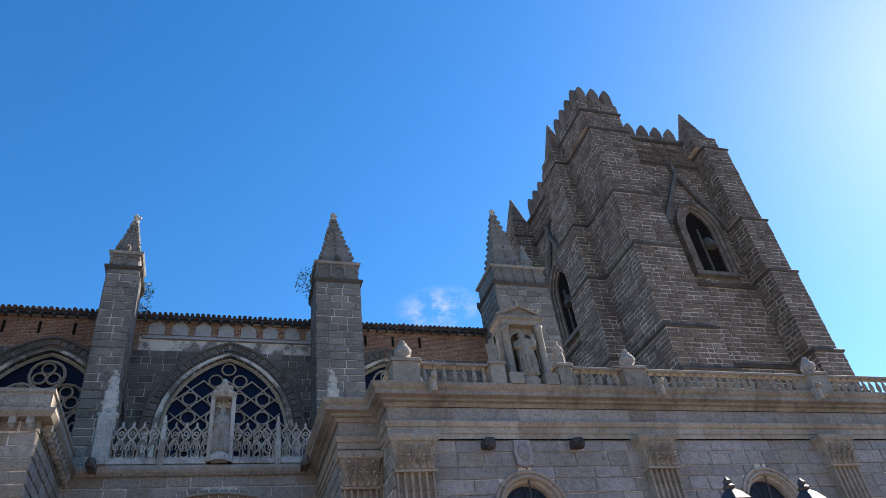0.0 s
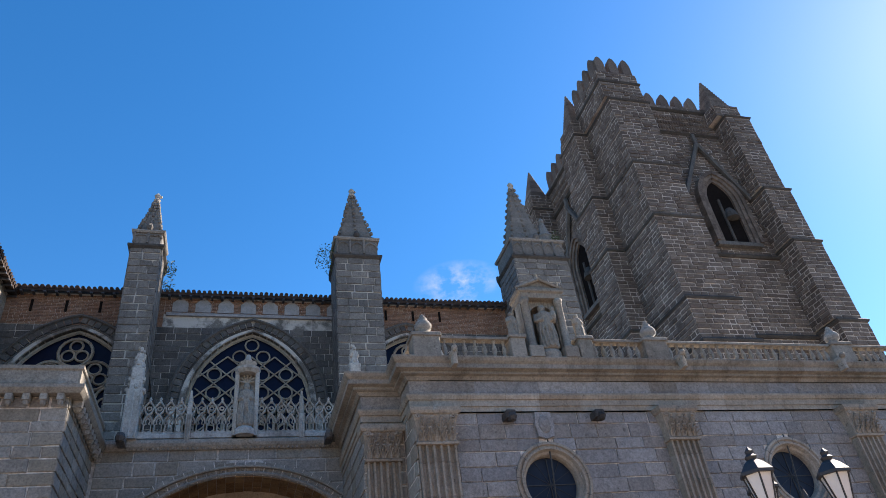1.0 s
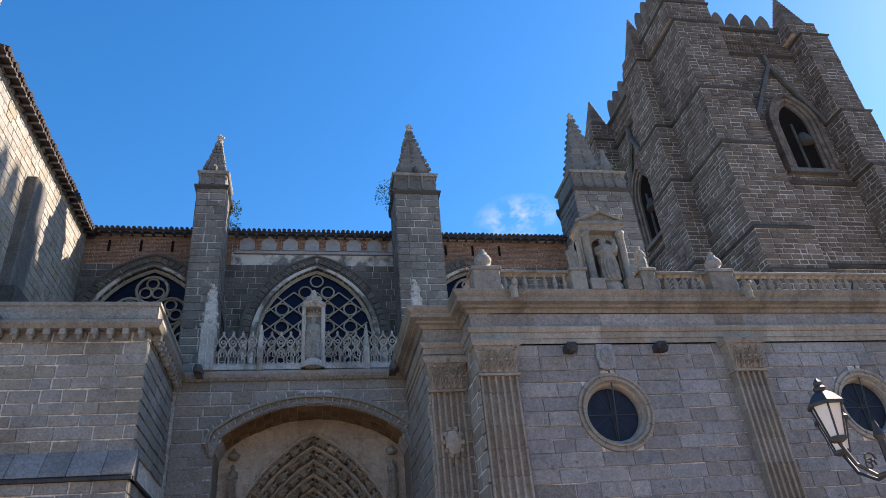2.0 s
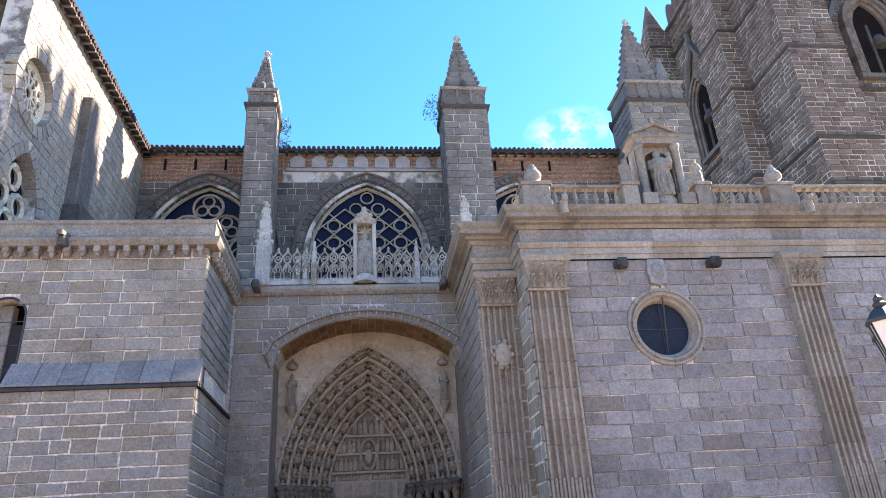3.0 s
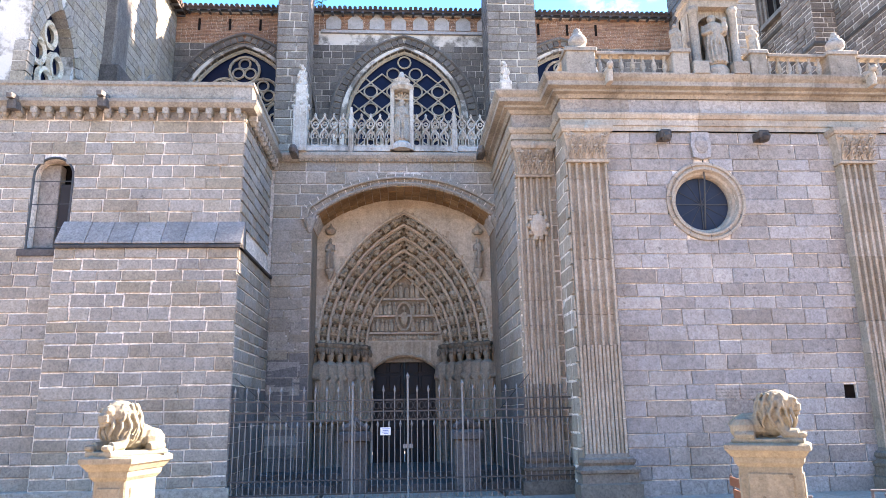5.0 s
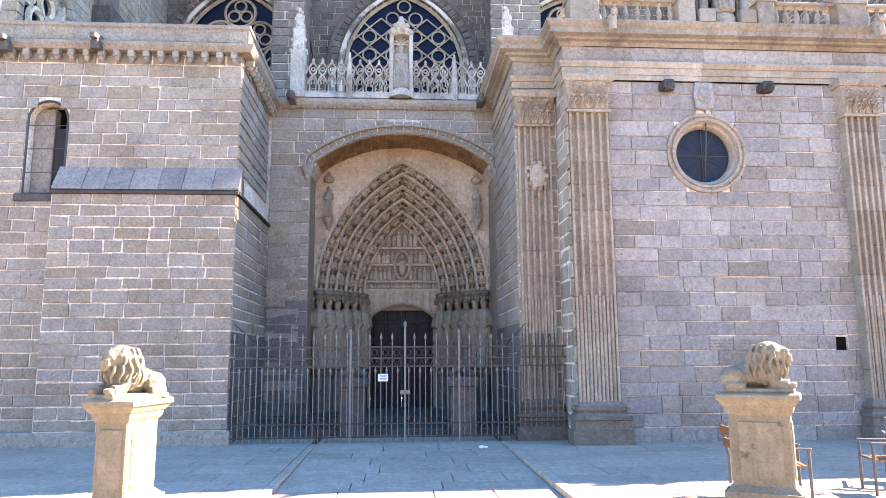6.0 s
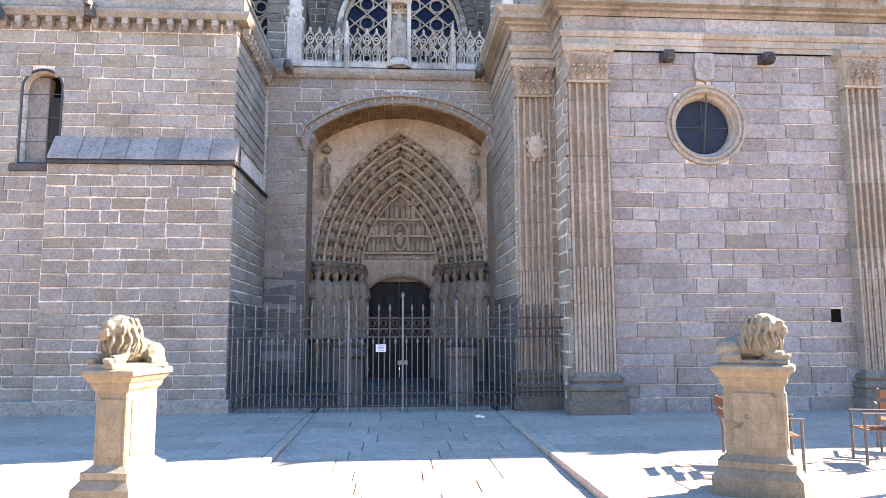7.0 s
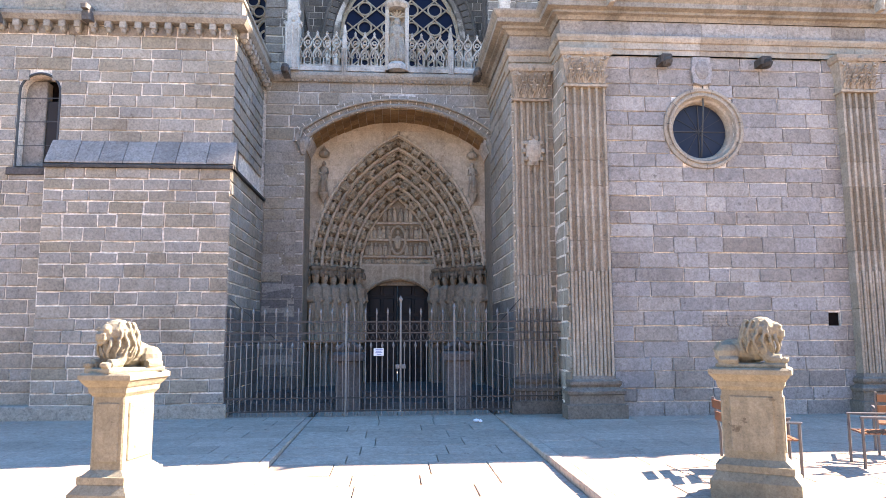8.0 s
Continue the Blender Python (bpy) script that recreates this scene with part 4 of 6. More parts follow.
# the raised corner, the parapets and the spires on the other buttresses
tower_box(24.35, 27.7, 30.1, 34.2, 39.0, 41.9)
tower_band(24.35, 27.7, 30.1, 34.2, 41.0, 0.1)
merlon_row((24.35, 34.2), (24.35, 30.1), 41.9, 4)
merlon_row((24.35, 30.1), (27.7, 30.1), 41.9, 3)
merlon_row((27.9, 31.9), (34.3, 31.9), 40.6, 5)
merlon_row((25.3, 43.0), (25.3, 36.0), 41.0, 6)
tower_band(25.3, 36.6, 31.9, 45.6, 38.0, 0.2)
tower_band(25.3, 36.6, 31.9, 45.6, 40.6, 0.2)
for x0, x1, y0, y1, tip in ((34.3, 36.6, 30.6, 33.0, 44.3), (23.45, 25.4, 33.9, 36.0, 44.3), (23.45, 25.4, 43.0, 45.2, 44.0)):
    tower_box(x0, x1, y0, y1, 39.0, 40.3)
    bm = Mesh()
    cx, cy = tx((x0 + x1) / 2), tx((y0 + y1) / 2)
    n = 14
    for i in range(n):
        s = (1 - i / n) * 0.38 + 0.02
        s2 = s - 0.02
        z0, z1 = tz(40.3 + (tip - 40.3) * i / n), tz(40.3 + (tip - 40.3) * (i + 1) / n)
        bm = Mesh()
        bm.box((cx - tx(x1 - x0) * s, cy - tx(y1 - y0) * s, z0), (cx + tx(x1 - x0) * s, cy + tx(y1 - y0) * s, z1), 0.05)
        part("spire_course", bm, TOWER_STONE, tower)
# frieze of carved balls below the parapets
bm = Mesh()
for i in range(26):
    for z in (38.4, 39.0, 39.6):
        bm.blob((tx(28.0 + 6.2 * (i + 0.5 * (z == 39.0)) / 26), tx(31.9) - 0.02, tz(z)), (0.11, 0.14, 0.2), n=6)
for i in range(24):
    for z in (38.4, 39.0, 39.6):
        bm.blob((tx(25.3) - 0.02, tx(36.6 + 6.3 * i / 24), tz(z)), (0.14, 0.11, 0.2), n=6)
tagged(part("carved_frieze", bm, TOWER_STONE, tower), kind="stuff")


def tower_window(fr, c, label):
    w = Mesh()
    w0 = 1.05 * K
    line = [(c - w0, tz(27.3))] + pointed_line(c, w0, tz(31.0), tz(32.9), 10) + [(c + w0, tz(27.3))]
    # sheet on the solid tower wall paints the shade of an opening
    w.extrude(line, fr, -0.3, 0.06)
    win = part("belfry_window", w, HOLLOW_SHADE, tower, label)
    for k in (1, 2, 3):
        d = 0.26 * (k - 1)
        ln = [(c - w0 - d, tz(27.3))] + pointed_line(c, w0 + d, tz(31.0), tz(32.9) + d, 10) + [(c + w0 + d, tz(27.3))]
        ring_stones("arch_stone", fr, ln, 0.26, 0.0, 0.08 + 0.13 * k, TOWER_STONE, win, 0.4)
    for pts in (((-2.7, 31.4), (0, 36.6)), ((2.7, 31.4), (0, 36.6)), ((0, 36.6), (0, 37.6))):
        bm = Mesh()
        bm.tube([fr(c + u * K, tz(v), 0.22) for u, v in pts], 0.18, 5)
        part("gable_mould", bm, GRANITE_DARK, win)
    bm = Mesh()
    bm.extrude([(c - 1.8 * K, tz(27.0)), (c + 1.8 * K, tz(27.0)), (c + 1.8 * K, tz(27.3)), (c - 1.8 * K, tz(27.3))], fr, 0.0, 0.35)
    part("window_sill", bm, GRANITE_DARK, win)
    # bar and bell near-black, to sink into that painted shade
    bm = Mesh()
    bm.tube([fr(c - 0.1, tz(27.4), 0.1), fr(c - 0.1, tz(31.2), 0.1)], 0.1, 6)
    bm.lathe([(0.1, 0), (0.5, 0.1), (0.42, 0.5), (0.22, 0.9), (0.05, 1.0)], fr(c + 0.35, tz(29.4), 0.12), 12)
    part("bell", bm, BLACKENED_SHADED, win)


tower_window(facing_front(tx(31.9)), tx(32.15), "pointed bell opening, a dark sheet for its shade")
tower_window(facing_left(tx(25.3)), -tx(40.2), "pointed bell opening, a dark sheet for its shade")
ring_stones("arch_stone", facing_front(tx(31.9)), round_line(tx(33.0), 1.3, tz(18.3), tz(19.3)), 0.3, -0.1, 0.12, TOWER_STONE, tower, 0.4)
tower_band(25.3, 36.6, 31.85, 45.6, 26.5, 0.15)
tower_band(25.3, 36.6, 31.85, 45.6, 20.3, 0.15)


def carve(ob, voxel, rough=0.0):
    """Melts overlapping lumps into one carved surface."""
    m = ob.modifiers.new("melt", "REMESH")
    m.mode, m.voxel_size, m.use_smooth_shade = "VOXEL", voxel, True
    if rough:
        tex = bpy.data.textures.new("chisel", "CLOUDS")
        tex.noise_scale = voxel * 7
        d = ob.modifiers.new("chisel", "DISPLACE")
        d.texture, d.strength, d.texture_coords = tex, rough, "GLOBAL"
    return ob


def figure_mesh(h=1.0, child=False, slim=1.0):
    """A robed standing figure of stone, front to -y, of height h."""
    bm = Mesh()
    bm.lathe([(0.17, 0), (0.19, 0.05), (0.15, 0.3), (0.165, 0.5), (0.175, 0.68), (0.16, 0.78), (0.06, 0.83), (0.05, 0.86)], (0, 0, 0), 12)
    bm.blob((0, -0.015, 0.91), (0.085, 0.088, 0.095))
    for s in (-1, 1):
        bm.tube([(s * 0.15, 0, 0.77), (s * 0.19, -0.05, 0.6), (s * 0.07, -0.17, 0.6)], 0.042, 6)
        for k in range(3):
            bm.tube([(s * (0.03 + 0.045 * k), -0.15 + 0.03 * k, 0.62), (s * (0.06 + 0.05 * k), -0.19 + 0.045 * k, 0.3), (s * (0.05 + 0.05 * k), -0.2 + 0.045 * k, 0.02)], 0.02, 5)
    if child:
        bm.blob((0.15, -0.14, 0.68), (0.07, 0.08, 0.12))
        bm.blob((0.15, -0.16, 0.82), (0.045, 0.05, 0.06))
    bm.v = [(x * h * slim, y * h * slim, z * h) for x, y, z in bm.v]
    return bm


def statue(x, y, z, h, mat, label, turn=0, child=False, group="", name="statue", voxel=0.02, slim=1.0):
    ob = part(name, figure_mesh(h, child, slim), mat, None, "", True)
    ob.matrix_world = pose(x, y, z, 0, 0, turn)
    carve(ob, voxel, 0.03)
    return tagged(ob, label, "statue", group)


# ---- portal ----
portal = thing("portal", "carved sandstone gothic portal with pointed archivolts", "portal", (0.13, NY, 0))
portal.location = (0, 0, 0)
PC, SPR = 0.13, 3.66
ORD = 6


def order(k):
    """Half width, apex and depth of an archivolt."""
    f = k / (ORD - 1)
    return 2.56 - (2.56 - 1.2) * f, 7.78 - (7.78 - 6.08) * f, NY + 0.02 + 1.3 * f


bm = Mesh()
slab(bm, facing_front(NY), ARCH_C - ARCH_W - 0.3, ARCH_C + ARCH_W + 0.3, -0.2, 8.6, 0.4, [(PC - 2.56, PC + 2.56, flat(-0.2), pointed(PC, 2.56, SPR, 7.78))])
part("back_wall", bm, PORTAL_STONE, portal)


def voussoir_figure(arms):
    """A small seated figure on a bracket under a canopy."""
    m = Mesh()
    m.lathe([(0.03, -0.07), (0.1, -0.045), (0.11, -0.01), (0.05, 0.0)], (0, 0, 0), 6)
    m.lathe([(0.085, 0.0), (0.075, 0.07), (0.055, 0.11), (0.066, 0.15), (0.028, 0.185)], (0, 0, 0), 7)
    m.blob((0, -0.025, 0.215), (0.036, 0.04, 0.045), n=6)
    for q in (-1, 1):
        m.blob((q * 0.045, -0.07, 0.075), (0.032, 0.05, 0.03), n=6)
        m.tube([(q * 0.06, -0.02, 0.16), (q * 0.085, -0.06, 0.11), (q * arms, -0.1, 0.12)], 0.018, 5)
        m.tube([(q * 0.045, -0.11, 0.08), (q * 0.05, -0.1, 0.0)], 0.022, 5)
    return m.data("voussoir_figure", PORTAL_CARVED, True)


FIGURES = [voussoir_figure(q) for q in (0.01, 0.04, 0.07)]
hood = Mesh()
hood.lathe([(0.06, 0.262), (0.115, 0.27), (0.12, 0.31), (0.05, 0.33)], (0, -0.01, 0), 6)
# canopy in the shade brown makes a dark notch over each figure
hood = hood.data("figure_canopy", PORTAL_BROWN_SHADE)


def along(line):
    pts = [Vector(p) for p in line]
    acc = [0.0]
    for p, q in zip(pts, pts[1:]):
        acc.append(acc[-1] + (q - p).length)
    return acc[-1], lambda d: Vector((float(np.interp(d, acc, [p.x for p in pts])), float(np.interp(d, acc, [p.y for p in pts]))))


for k in range(ORD):
    w, apex, y = order(k)
    line = pointed_line(PC, w, SPR, apex, 14)
    w2, apex2, y2 = order(k + 1) if k < ORD - 1 else (w - 0.1, apex - 0.12, y + 0.25)
    line2 = pointed_line(PC, w2, SPR, apex2, 14)
    n = len(line)
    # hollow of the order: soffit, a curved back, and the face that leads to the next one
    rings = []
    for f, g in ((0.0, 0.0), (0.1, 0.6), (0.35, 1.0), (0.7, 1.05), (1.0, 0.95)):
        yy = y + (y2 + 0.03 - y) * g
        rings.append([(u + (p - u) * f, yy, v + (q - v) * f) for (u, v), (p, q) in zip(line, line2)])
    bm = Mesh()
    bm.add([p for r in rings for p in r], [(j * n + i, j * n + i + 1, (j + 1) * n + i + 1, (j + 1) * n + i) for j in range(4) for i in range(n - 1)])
    # hollow painted darker than its rolls, as shade
    arch = part("archivolt", bm, PORTAL_BROWN_SHADE, portal, "hollow of a carved order, shade put into its brown")
    for f, d, r in ((0.0, -0.02, 0.046), (0.14, 0.07, 0.026)):
        bm = Mesh()
        bm.tube([(u + (p - u) * f, y + d, v + (q - v) * f) for (u, v), (p, q) in zip(line, line2)], r, 7)
        part("roll_moulding", bm, PORTAL_STONE, arch, "pale roll moulding")
    if k < 5:
        size, at = along([((u + p) / 2, (v + q) / 2) for (u, v), (p, q) in zip(line, line2)])
        half = size / 2
        cnt = max(4, int(half / 0.37))
        for side in (0, 1):
            for i in range(cnt):
                d0 = half * (i + 0.12) / cnt
                d0, step = (d0, 0.05) if side == 0 else (size - d0, -0.05)
                p, q = at(d0), at(d0 + step)
                lean = math.degrees(math.atan2(q.x - p.x, q.y - p.y))
                m = pose(p.x, y + 0.13, p.y, 0, lean, 0)
                o = part("voussoir_figure", random.choice(FIGURES), None, arch)
                o.matrix_world = m @ pose(0, 0, 0, random.uniform(-6, 6), random.uniform(-6, 6), random.uniform(-35, 35)) @ Matrix.Diagonal((random.uniform(1.2, 1.45), 1.3, random.uniform(1.05, 1.2), 1))
                o = part("figure_canopy", hood, None, arch)
                o.matrix_world = m
# small crockets along the outer order
for i, (u, v) in enumerate(pointed_line(PC, 2.6, SPR, 7.84, 18)):
    bm = Mesh()
    bm.blob((u, NY - 0.03, v), (0.05, 0.05, 0.05), n=6)
    part("crocket", bm, PORTAL_STONE, portal)
# tympanum with registers of relief
TY = NY + 1.42
bm = Mesh()
bm.extrude([(PC - 1.25, 3.3)] + pointed_line(PC, 1.25, SPR, 6.15, 12) + [(PC + 1.25, 3.3)], facing_front(TY), -0.15, 0)
# ground of the relief takes the same darkened brown
tymp = part("tympanum", bm, PORTAL_BROWN_SHADE, portal, "tympanum carved in low relief")
for z, half in ((3.92, 1.18), (4.18, 1.15), (4.72, 1.05), (5.25, 0.8)):
    bm = Mesh()
    bm.box((PC - half, TY - 0.1, z), (PC + half, TY, z + 0.07), 0.02)
    part("register_band", bm, PORTAL_STONE, tymp)
for z, half, n, h in ((3.99, 1.12, 24, 0.18), (4.26, 1.05, 15, 0.42), (4.79, 0.95, 13, 0.42), (5.32, 0.5, 6, 0.52)):
    for i in range(n):
        u = PC - half + 2 * half * (i + 0.5) / n + random.uniform(-0.02, 0.02)
        if 4.2 < z < 5.2 and abs(u - PC) < 0.26:
            continue
        hh = h * random.uniform(0.8, 1.0)
        bm = Mesh()
        bm.lathe([(0.05 + h * 0.05, 0), (0.06 + h * 0.04, hh * 0.4), (0.04 + h * 0.05, hh * 0.72), (0.02, hh * 0.8)], (u, TY - 0.075, z), 7)
        bm.blob((u, TY - 0.1, z + hh * 0.9), (h * 0.1, h * 0.1, h * 0.12), n=6)
        part("relief_figure", bm, PORTAL_CARVED, tymp)
bm = Mesh()
bm.tube([(PC + 0.24 * math.sin(a * math.pi / 8), TY - 0.1, 4.73 + 0.45 * math.cos(a * math.pi / 8)) for a in range(16)], 0.045, 6, True)
bm.blob((PC, TY - 0.06, 4.66), (0.12, 0.1, 0.25))
bm.blob((PC, TY - 0.1, 4.98), (0.06, 0.06, 0.08))
part("mandorla", bm, PORTAL_CARVED, tymp)
# lintel over the doorway
DX0, DX1 = PC - 0.99, PC + 0.97
dtop = line_top(round_line(PC, 0.99, 3.05, 3.46))
bm = Mesh()
slab(bm, facing_front(TY - 0.1), PC - 1.3, PC + 1.3, -0.1, 3.92, 0.3, [(DX0, DX1, flat(-0.1), dtop)])
bm.tube([(u, TY - 0.12, v + 0.04) for u, v in round_line(PC, 1.03, 3.05, 3.48)], 0.05, 6)
part("lintel", bm, PORTAL_CARVED, portal)
for i in range(2):
    bm = Mesh()
    x0 = DX0 if i == 0 else PC
    bm.box((x0 + 0.01, TY + 0.15, 0.1), (x0 + 0.97, TY + 0.22, 3.5), 0.01)
    d = part("door_leaf", bm, DOOR_WOOD, portal, "dark panelled wooden door leaf")
    for r in range(6):
        for c in range(2):
            bm = Mesh()
            bm.box((x0 + 0.1 + 0.42 * c, TY + 0.11, 0.25 + 0.55 * r), (x0 + 0.45 + 0.42 * c, TY + 0.16, 0.7 + 0.55 * r), 0.02)
            part("door_panel", bm, DOOR_WOOD, d)
# jambs: stepped socle, apostles under canopies
for s in (-1, 1):
    for i in range(7):
        f = i / 6
        x, y = PC + s * (2.62 - 1.38 * f), NY - 0.05 + 1.35 * f
        # block behind the figures, dark so the gaps read as shade
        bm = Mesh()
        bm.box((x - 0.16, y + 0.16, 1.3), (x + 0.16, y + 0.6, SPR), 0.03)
        part("jamb", bm, JAMB_SHADED, portal, "brown stepped stone jamb, shade between figures in its colour")
        # socle colour carries the low shade of the porch
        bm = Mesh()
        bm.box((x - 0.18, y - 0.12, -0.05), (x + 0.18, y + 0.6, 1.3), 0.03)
        part("socle", bm, BLACKENED_SHADED, portal, "stepped stone socle with porch shade in its colour")
    for i in range(6):
        f = (i + 0.4) / 6
        x, y = PC + s * (2.5 - 1.42 * f), NY - 0.18 + 1.3 * f
        bm = Mesh()
        # column base dark for the same painted shade
        bm.lathe([(0.19, 0.2), (0.2, 0.3), (0.15, 0.36), (0.15, 1.25), (0.2, 1.35), (0.22, 1.45), (0.2, 1.5)], (x, y, 0), 8)
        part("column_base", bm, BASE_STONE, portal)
        bm = Mesh()
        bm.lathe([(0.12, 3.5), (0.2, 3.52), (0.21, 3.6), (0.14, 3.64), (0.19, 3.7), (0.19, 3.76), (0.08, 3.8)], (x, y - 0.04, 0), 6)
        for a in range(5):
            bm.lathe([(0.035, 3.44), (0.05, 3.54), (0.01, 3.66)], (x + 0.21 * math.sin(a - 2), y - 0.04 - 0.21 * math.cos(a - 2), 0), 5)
        # canopy darkened with the recess
        part("canopy", bm, JAMB_SHADED, portal, "dark carved canopy")
        statue(x, y - 0.08, 1.5, 2.14 + random.uniform(-0.05, 0.03), JAMB_FIGURE, "weathered sandstone jamb figure under a carved canopy", -s * 25, group="figures of the portal jambs", voxel=0.02, slim=0.66)
for x in (-2.08, 2.36):
    o = thing("niche_figure", "small stone figure on a bracket beside the archivolts", "statue", group="figures on brackets")
    bm = Mesh()
    bm.lathe([(0.03, -0.3), (0.09, -0.16), (0.15, -0.06), (0.15, 0)], (x, NY - 0.15, 5.95), 8)
    part("bracket", bm, SANDSTONE, o)
    bm = Mesh()
    bm.lathe([(0.11, 1.08), (0.16, 1.14), (0.16, 1.22), (0.06, 1.32), (0.02, 1.42)], (x, NY - 0.12, 5.95), 8)
    part("canopy", bm, SANDSTONE, o)
    bm = figure_mesh(0.95, slim=0.72)
    bm.v = [(a + x, b + NY - 0.14, c + 5.95) for a, b, c in bm.v]
    part("figure", bm, SANDSTONE, o, smooth=True)
later(facing_front(NY), ARCH_C - ARCH_W, ARCH_C + ARCH_W, 0.0, 8.3, PORTAL_STONE, portal, course=0.4, wide=(0.5, 0.9), joint=0.006, proud=0.008, bev=0.004,
      free=outside(ARCH_C - ARCH_W, ARCH_C + ARCH_W, [(PC - 2.75, PC + 2.75, -1, pointed(PC, 2.7, SPR, 8.0))]))
# raised floor of the porch, its stone dark to stand for deep shade
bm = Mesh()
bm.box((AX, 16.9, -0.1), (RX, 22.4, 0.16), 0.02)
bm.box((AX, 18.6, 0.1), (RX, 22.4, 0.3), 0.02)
tagged(part("step", bm, SHADED_FLOOR), "stone steps before the portal, darkened for porch shade", "step", kind="structure")
# dark granite gives these piers the floor's painted shade
for x in (-1.05, 1.55):
    o = thing("low_pier", "low moulded stone pier inside the gate", "pier", group="piers inside the gate")
    bm = Mesh()
    bm.box((x - 0.3, 16.6, 0), (x + 0.3, 17.2, 1.15), 0.03)
    part("shaft", bm, GRANITE_DARK, o)
    bm = Mesh()
    bm.box((x - 0.38, 16.52, 1.15), (x + 0.38, 17.28, 1.35), 0.05)
    part("cap", bm, GRANITE_DARK, o)
    bm = Mesh()
    bm.tube([(x - 0.3, 16.9, 1.4), (x - 0.12, 16.9, 1.5), (x, 16.9, 1.62), (x + 0.12, 16.9, 1.5), (x + 0.3, 16.9, 1.4)], 0.08, 6)
    part("scroll_top", bm, GRANITE_DARK, o)

# ---- iron gate and fence ----
fence = thing("iron_fence", "wrought iron railing and gate with spear tips", "fence")
GY = 15.52


def fence_bar(h, mat, r=0.011):
    bm = Mesh()
    bm.tube([(0, 0, 0.02), (0, 0, h - 0.16)], r, 5)
    bm.lathe([(0.012, h - 0.16), (0.03, h - 0.1), (0.004, h)], (0, 0, 0), 5)
    return bm.data("bar", mat)


tall, short = fence_bar(2.35, IRON_PALE), fence_bar(1.62, IRON_PALE)
i, x = 0, AX + 0.08
while x < 3.72:
    gate = -1.02 < x < 1.34
    if not (gate and abs(x - 0.16) < 0.05):
        o = part("bar", tall if i % 2 == 0 else short, None, fence)
        o.location = (x, GY, 0)
    i, x = i + 1, x + 0.122
for z in (0.12, 0.40, 1.62, 1.80, 2.04):
    bm = Mesh()
    bm.box((AX, GY - 0.012, z - 0.016), (3.76, GY + 0.012, z + 0.016))
    part("rail", bm, IRON, fence)
for x, h in ((-1.03, 2.45), (0.16, 2.62), (1.35, 2.45)):
    bm = Mesh()
    bm.tube([(x, GY - 0.02, 0), (x, GY - 0.02, h - 0.15)], 0.024, 6)
    bm.lathe([(0.02, h - 0.15), (0.045, h - 0.08), (0.004, h)], (x, GY - 0.02, 0), 6)
    part("post", bm, IRON_PALE, fence)
x = -1.0
while x < 1.33:
    bm = Mesh()
    bm.tube([(x + 0.055 * math.cos(a * math.pi / 5), GY - 0.01, 1.92 + 0.075 * math.sin(a * math.pi / 5)) for a in range(10)], 0.008, 4, True)
    part("scroll", bm, IRON, fence)
    bm = Mesh()
    bm.tube([(x - 0.06, GY - 0.01, 1.78), (x - 0.03, GY - 0.01, 1.68), (x, GY - 0.01, 1.64), (x + 0.03, GY - 0.01, 1.68), (x + 0.06, GY - 0.01, 1.78)], 0.008, 4)
    part("scroll", bm, IRON, fence)
    x += 0.122
x = AX + 0.1
while x < 3.7:
    if not -1.03 < x < 1.35:
        bm = Mesh()
        bm.tube([(x - 0.09, GY, 0.13), (x + 0.09, GY, 0.39)], 0.007, 4)
        bm.tube([(x + 0.09, GY, 0.13), (x - 0.09, GY, 0.39)], 0.007, 4)
        part("lattice", bm, IRON, fence)
    x += 0.19
bm = Mesh()
bm.box((0.05, GY - 0.05, 1.02), (0.14, GY + 0.01, 1.11), 0.01)
bm.box((0.18, GY - 0.05, 1.02), (0.27, GY + 0.01, 1.11), 0.01)
part("lock_plate", bm, IRON_PALE, fence)
for x, dx in ((AX + 0.05, 0.45), (2.85, -0.35)):
    bm = Mesh()
    bm.tube([(x, GY + 0.02, 2.55), (x + dx, GY + 0.5, 2.1)], 0.012, 5)
    bm.tube([(x + dx, GY + 0.5, 2.1), (x + dx * 2.2, GY + 1.2, 1.5)], 0.012, 5)
    part("stay", bm, IRON, fence)
o = thing("notice", "small white paper notice hung on the gate", "sign")
bm = Mesh()
bm.box((-0.43, GY - 0.06, 1.3), (-0.21, GY - 0.04, 1.46))
part("sheet", bm, WHITE_PAINT, o)
for j, (a, b) in enumerate(((0.02, 0.16), (0.03, 0.12), (0.02, 0.15), (0.05, 0.1))):
    bm = Mesh()
    bm.box((-0.41 + a, GY - 0.066, 1.425 - 0.033 * j), (-0.41 + a + b, GY - 0.06, 1.437 - 0.033 * j))
    part("text_bar", bm, BLUE_INK, o)
o = thing("litter", "crumpled white paper on the paving", "litter")
bm = Mesh()
bm.blob((1.68, 14.3, 0.03), (0.07, 0.05, 0.035), n=6)
bm.blob((1.76, 14.25, 0.025), (0.04, 0.04, 0.03), n=6)
part("paper", bm, WHITE_PAINT, o)


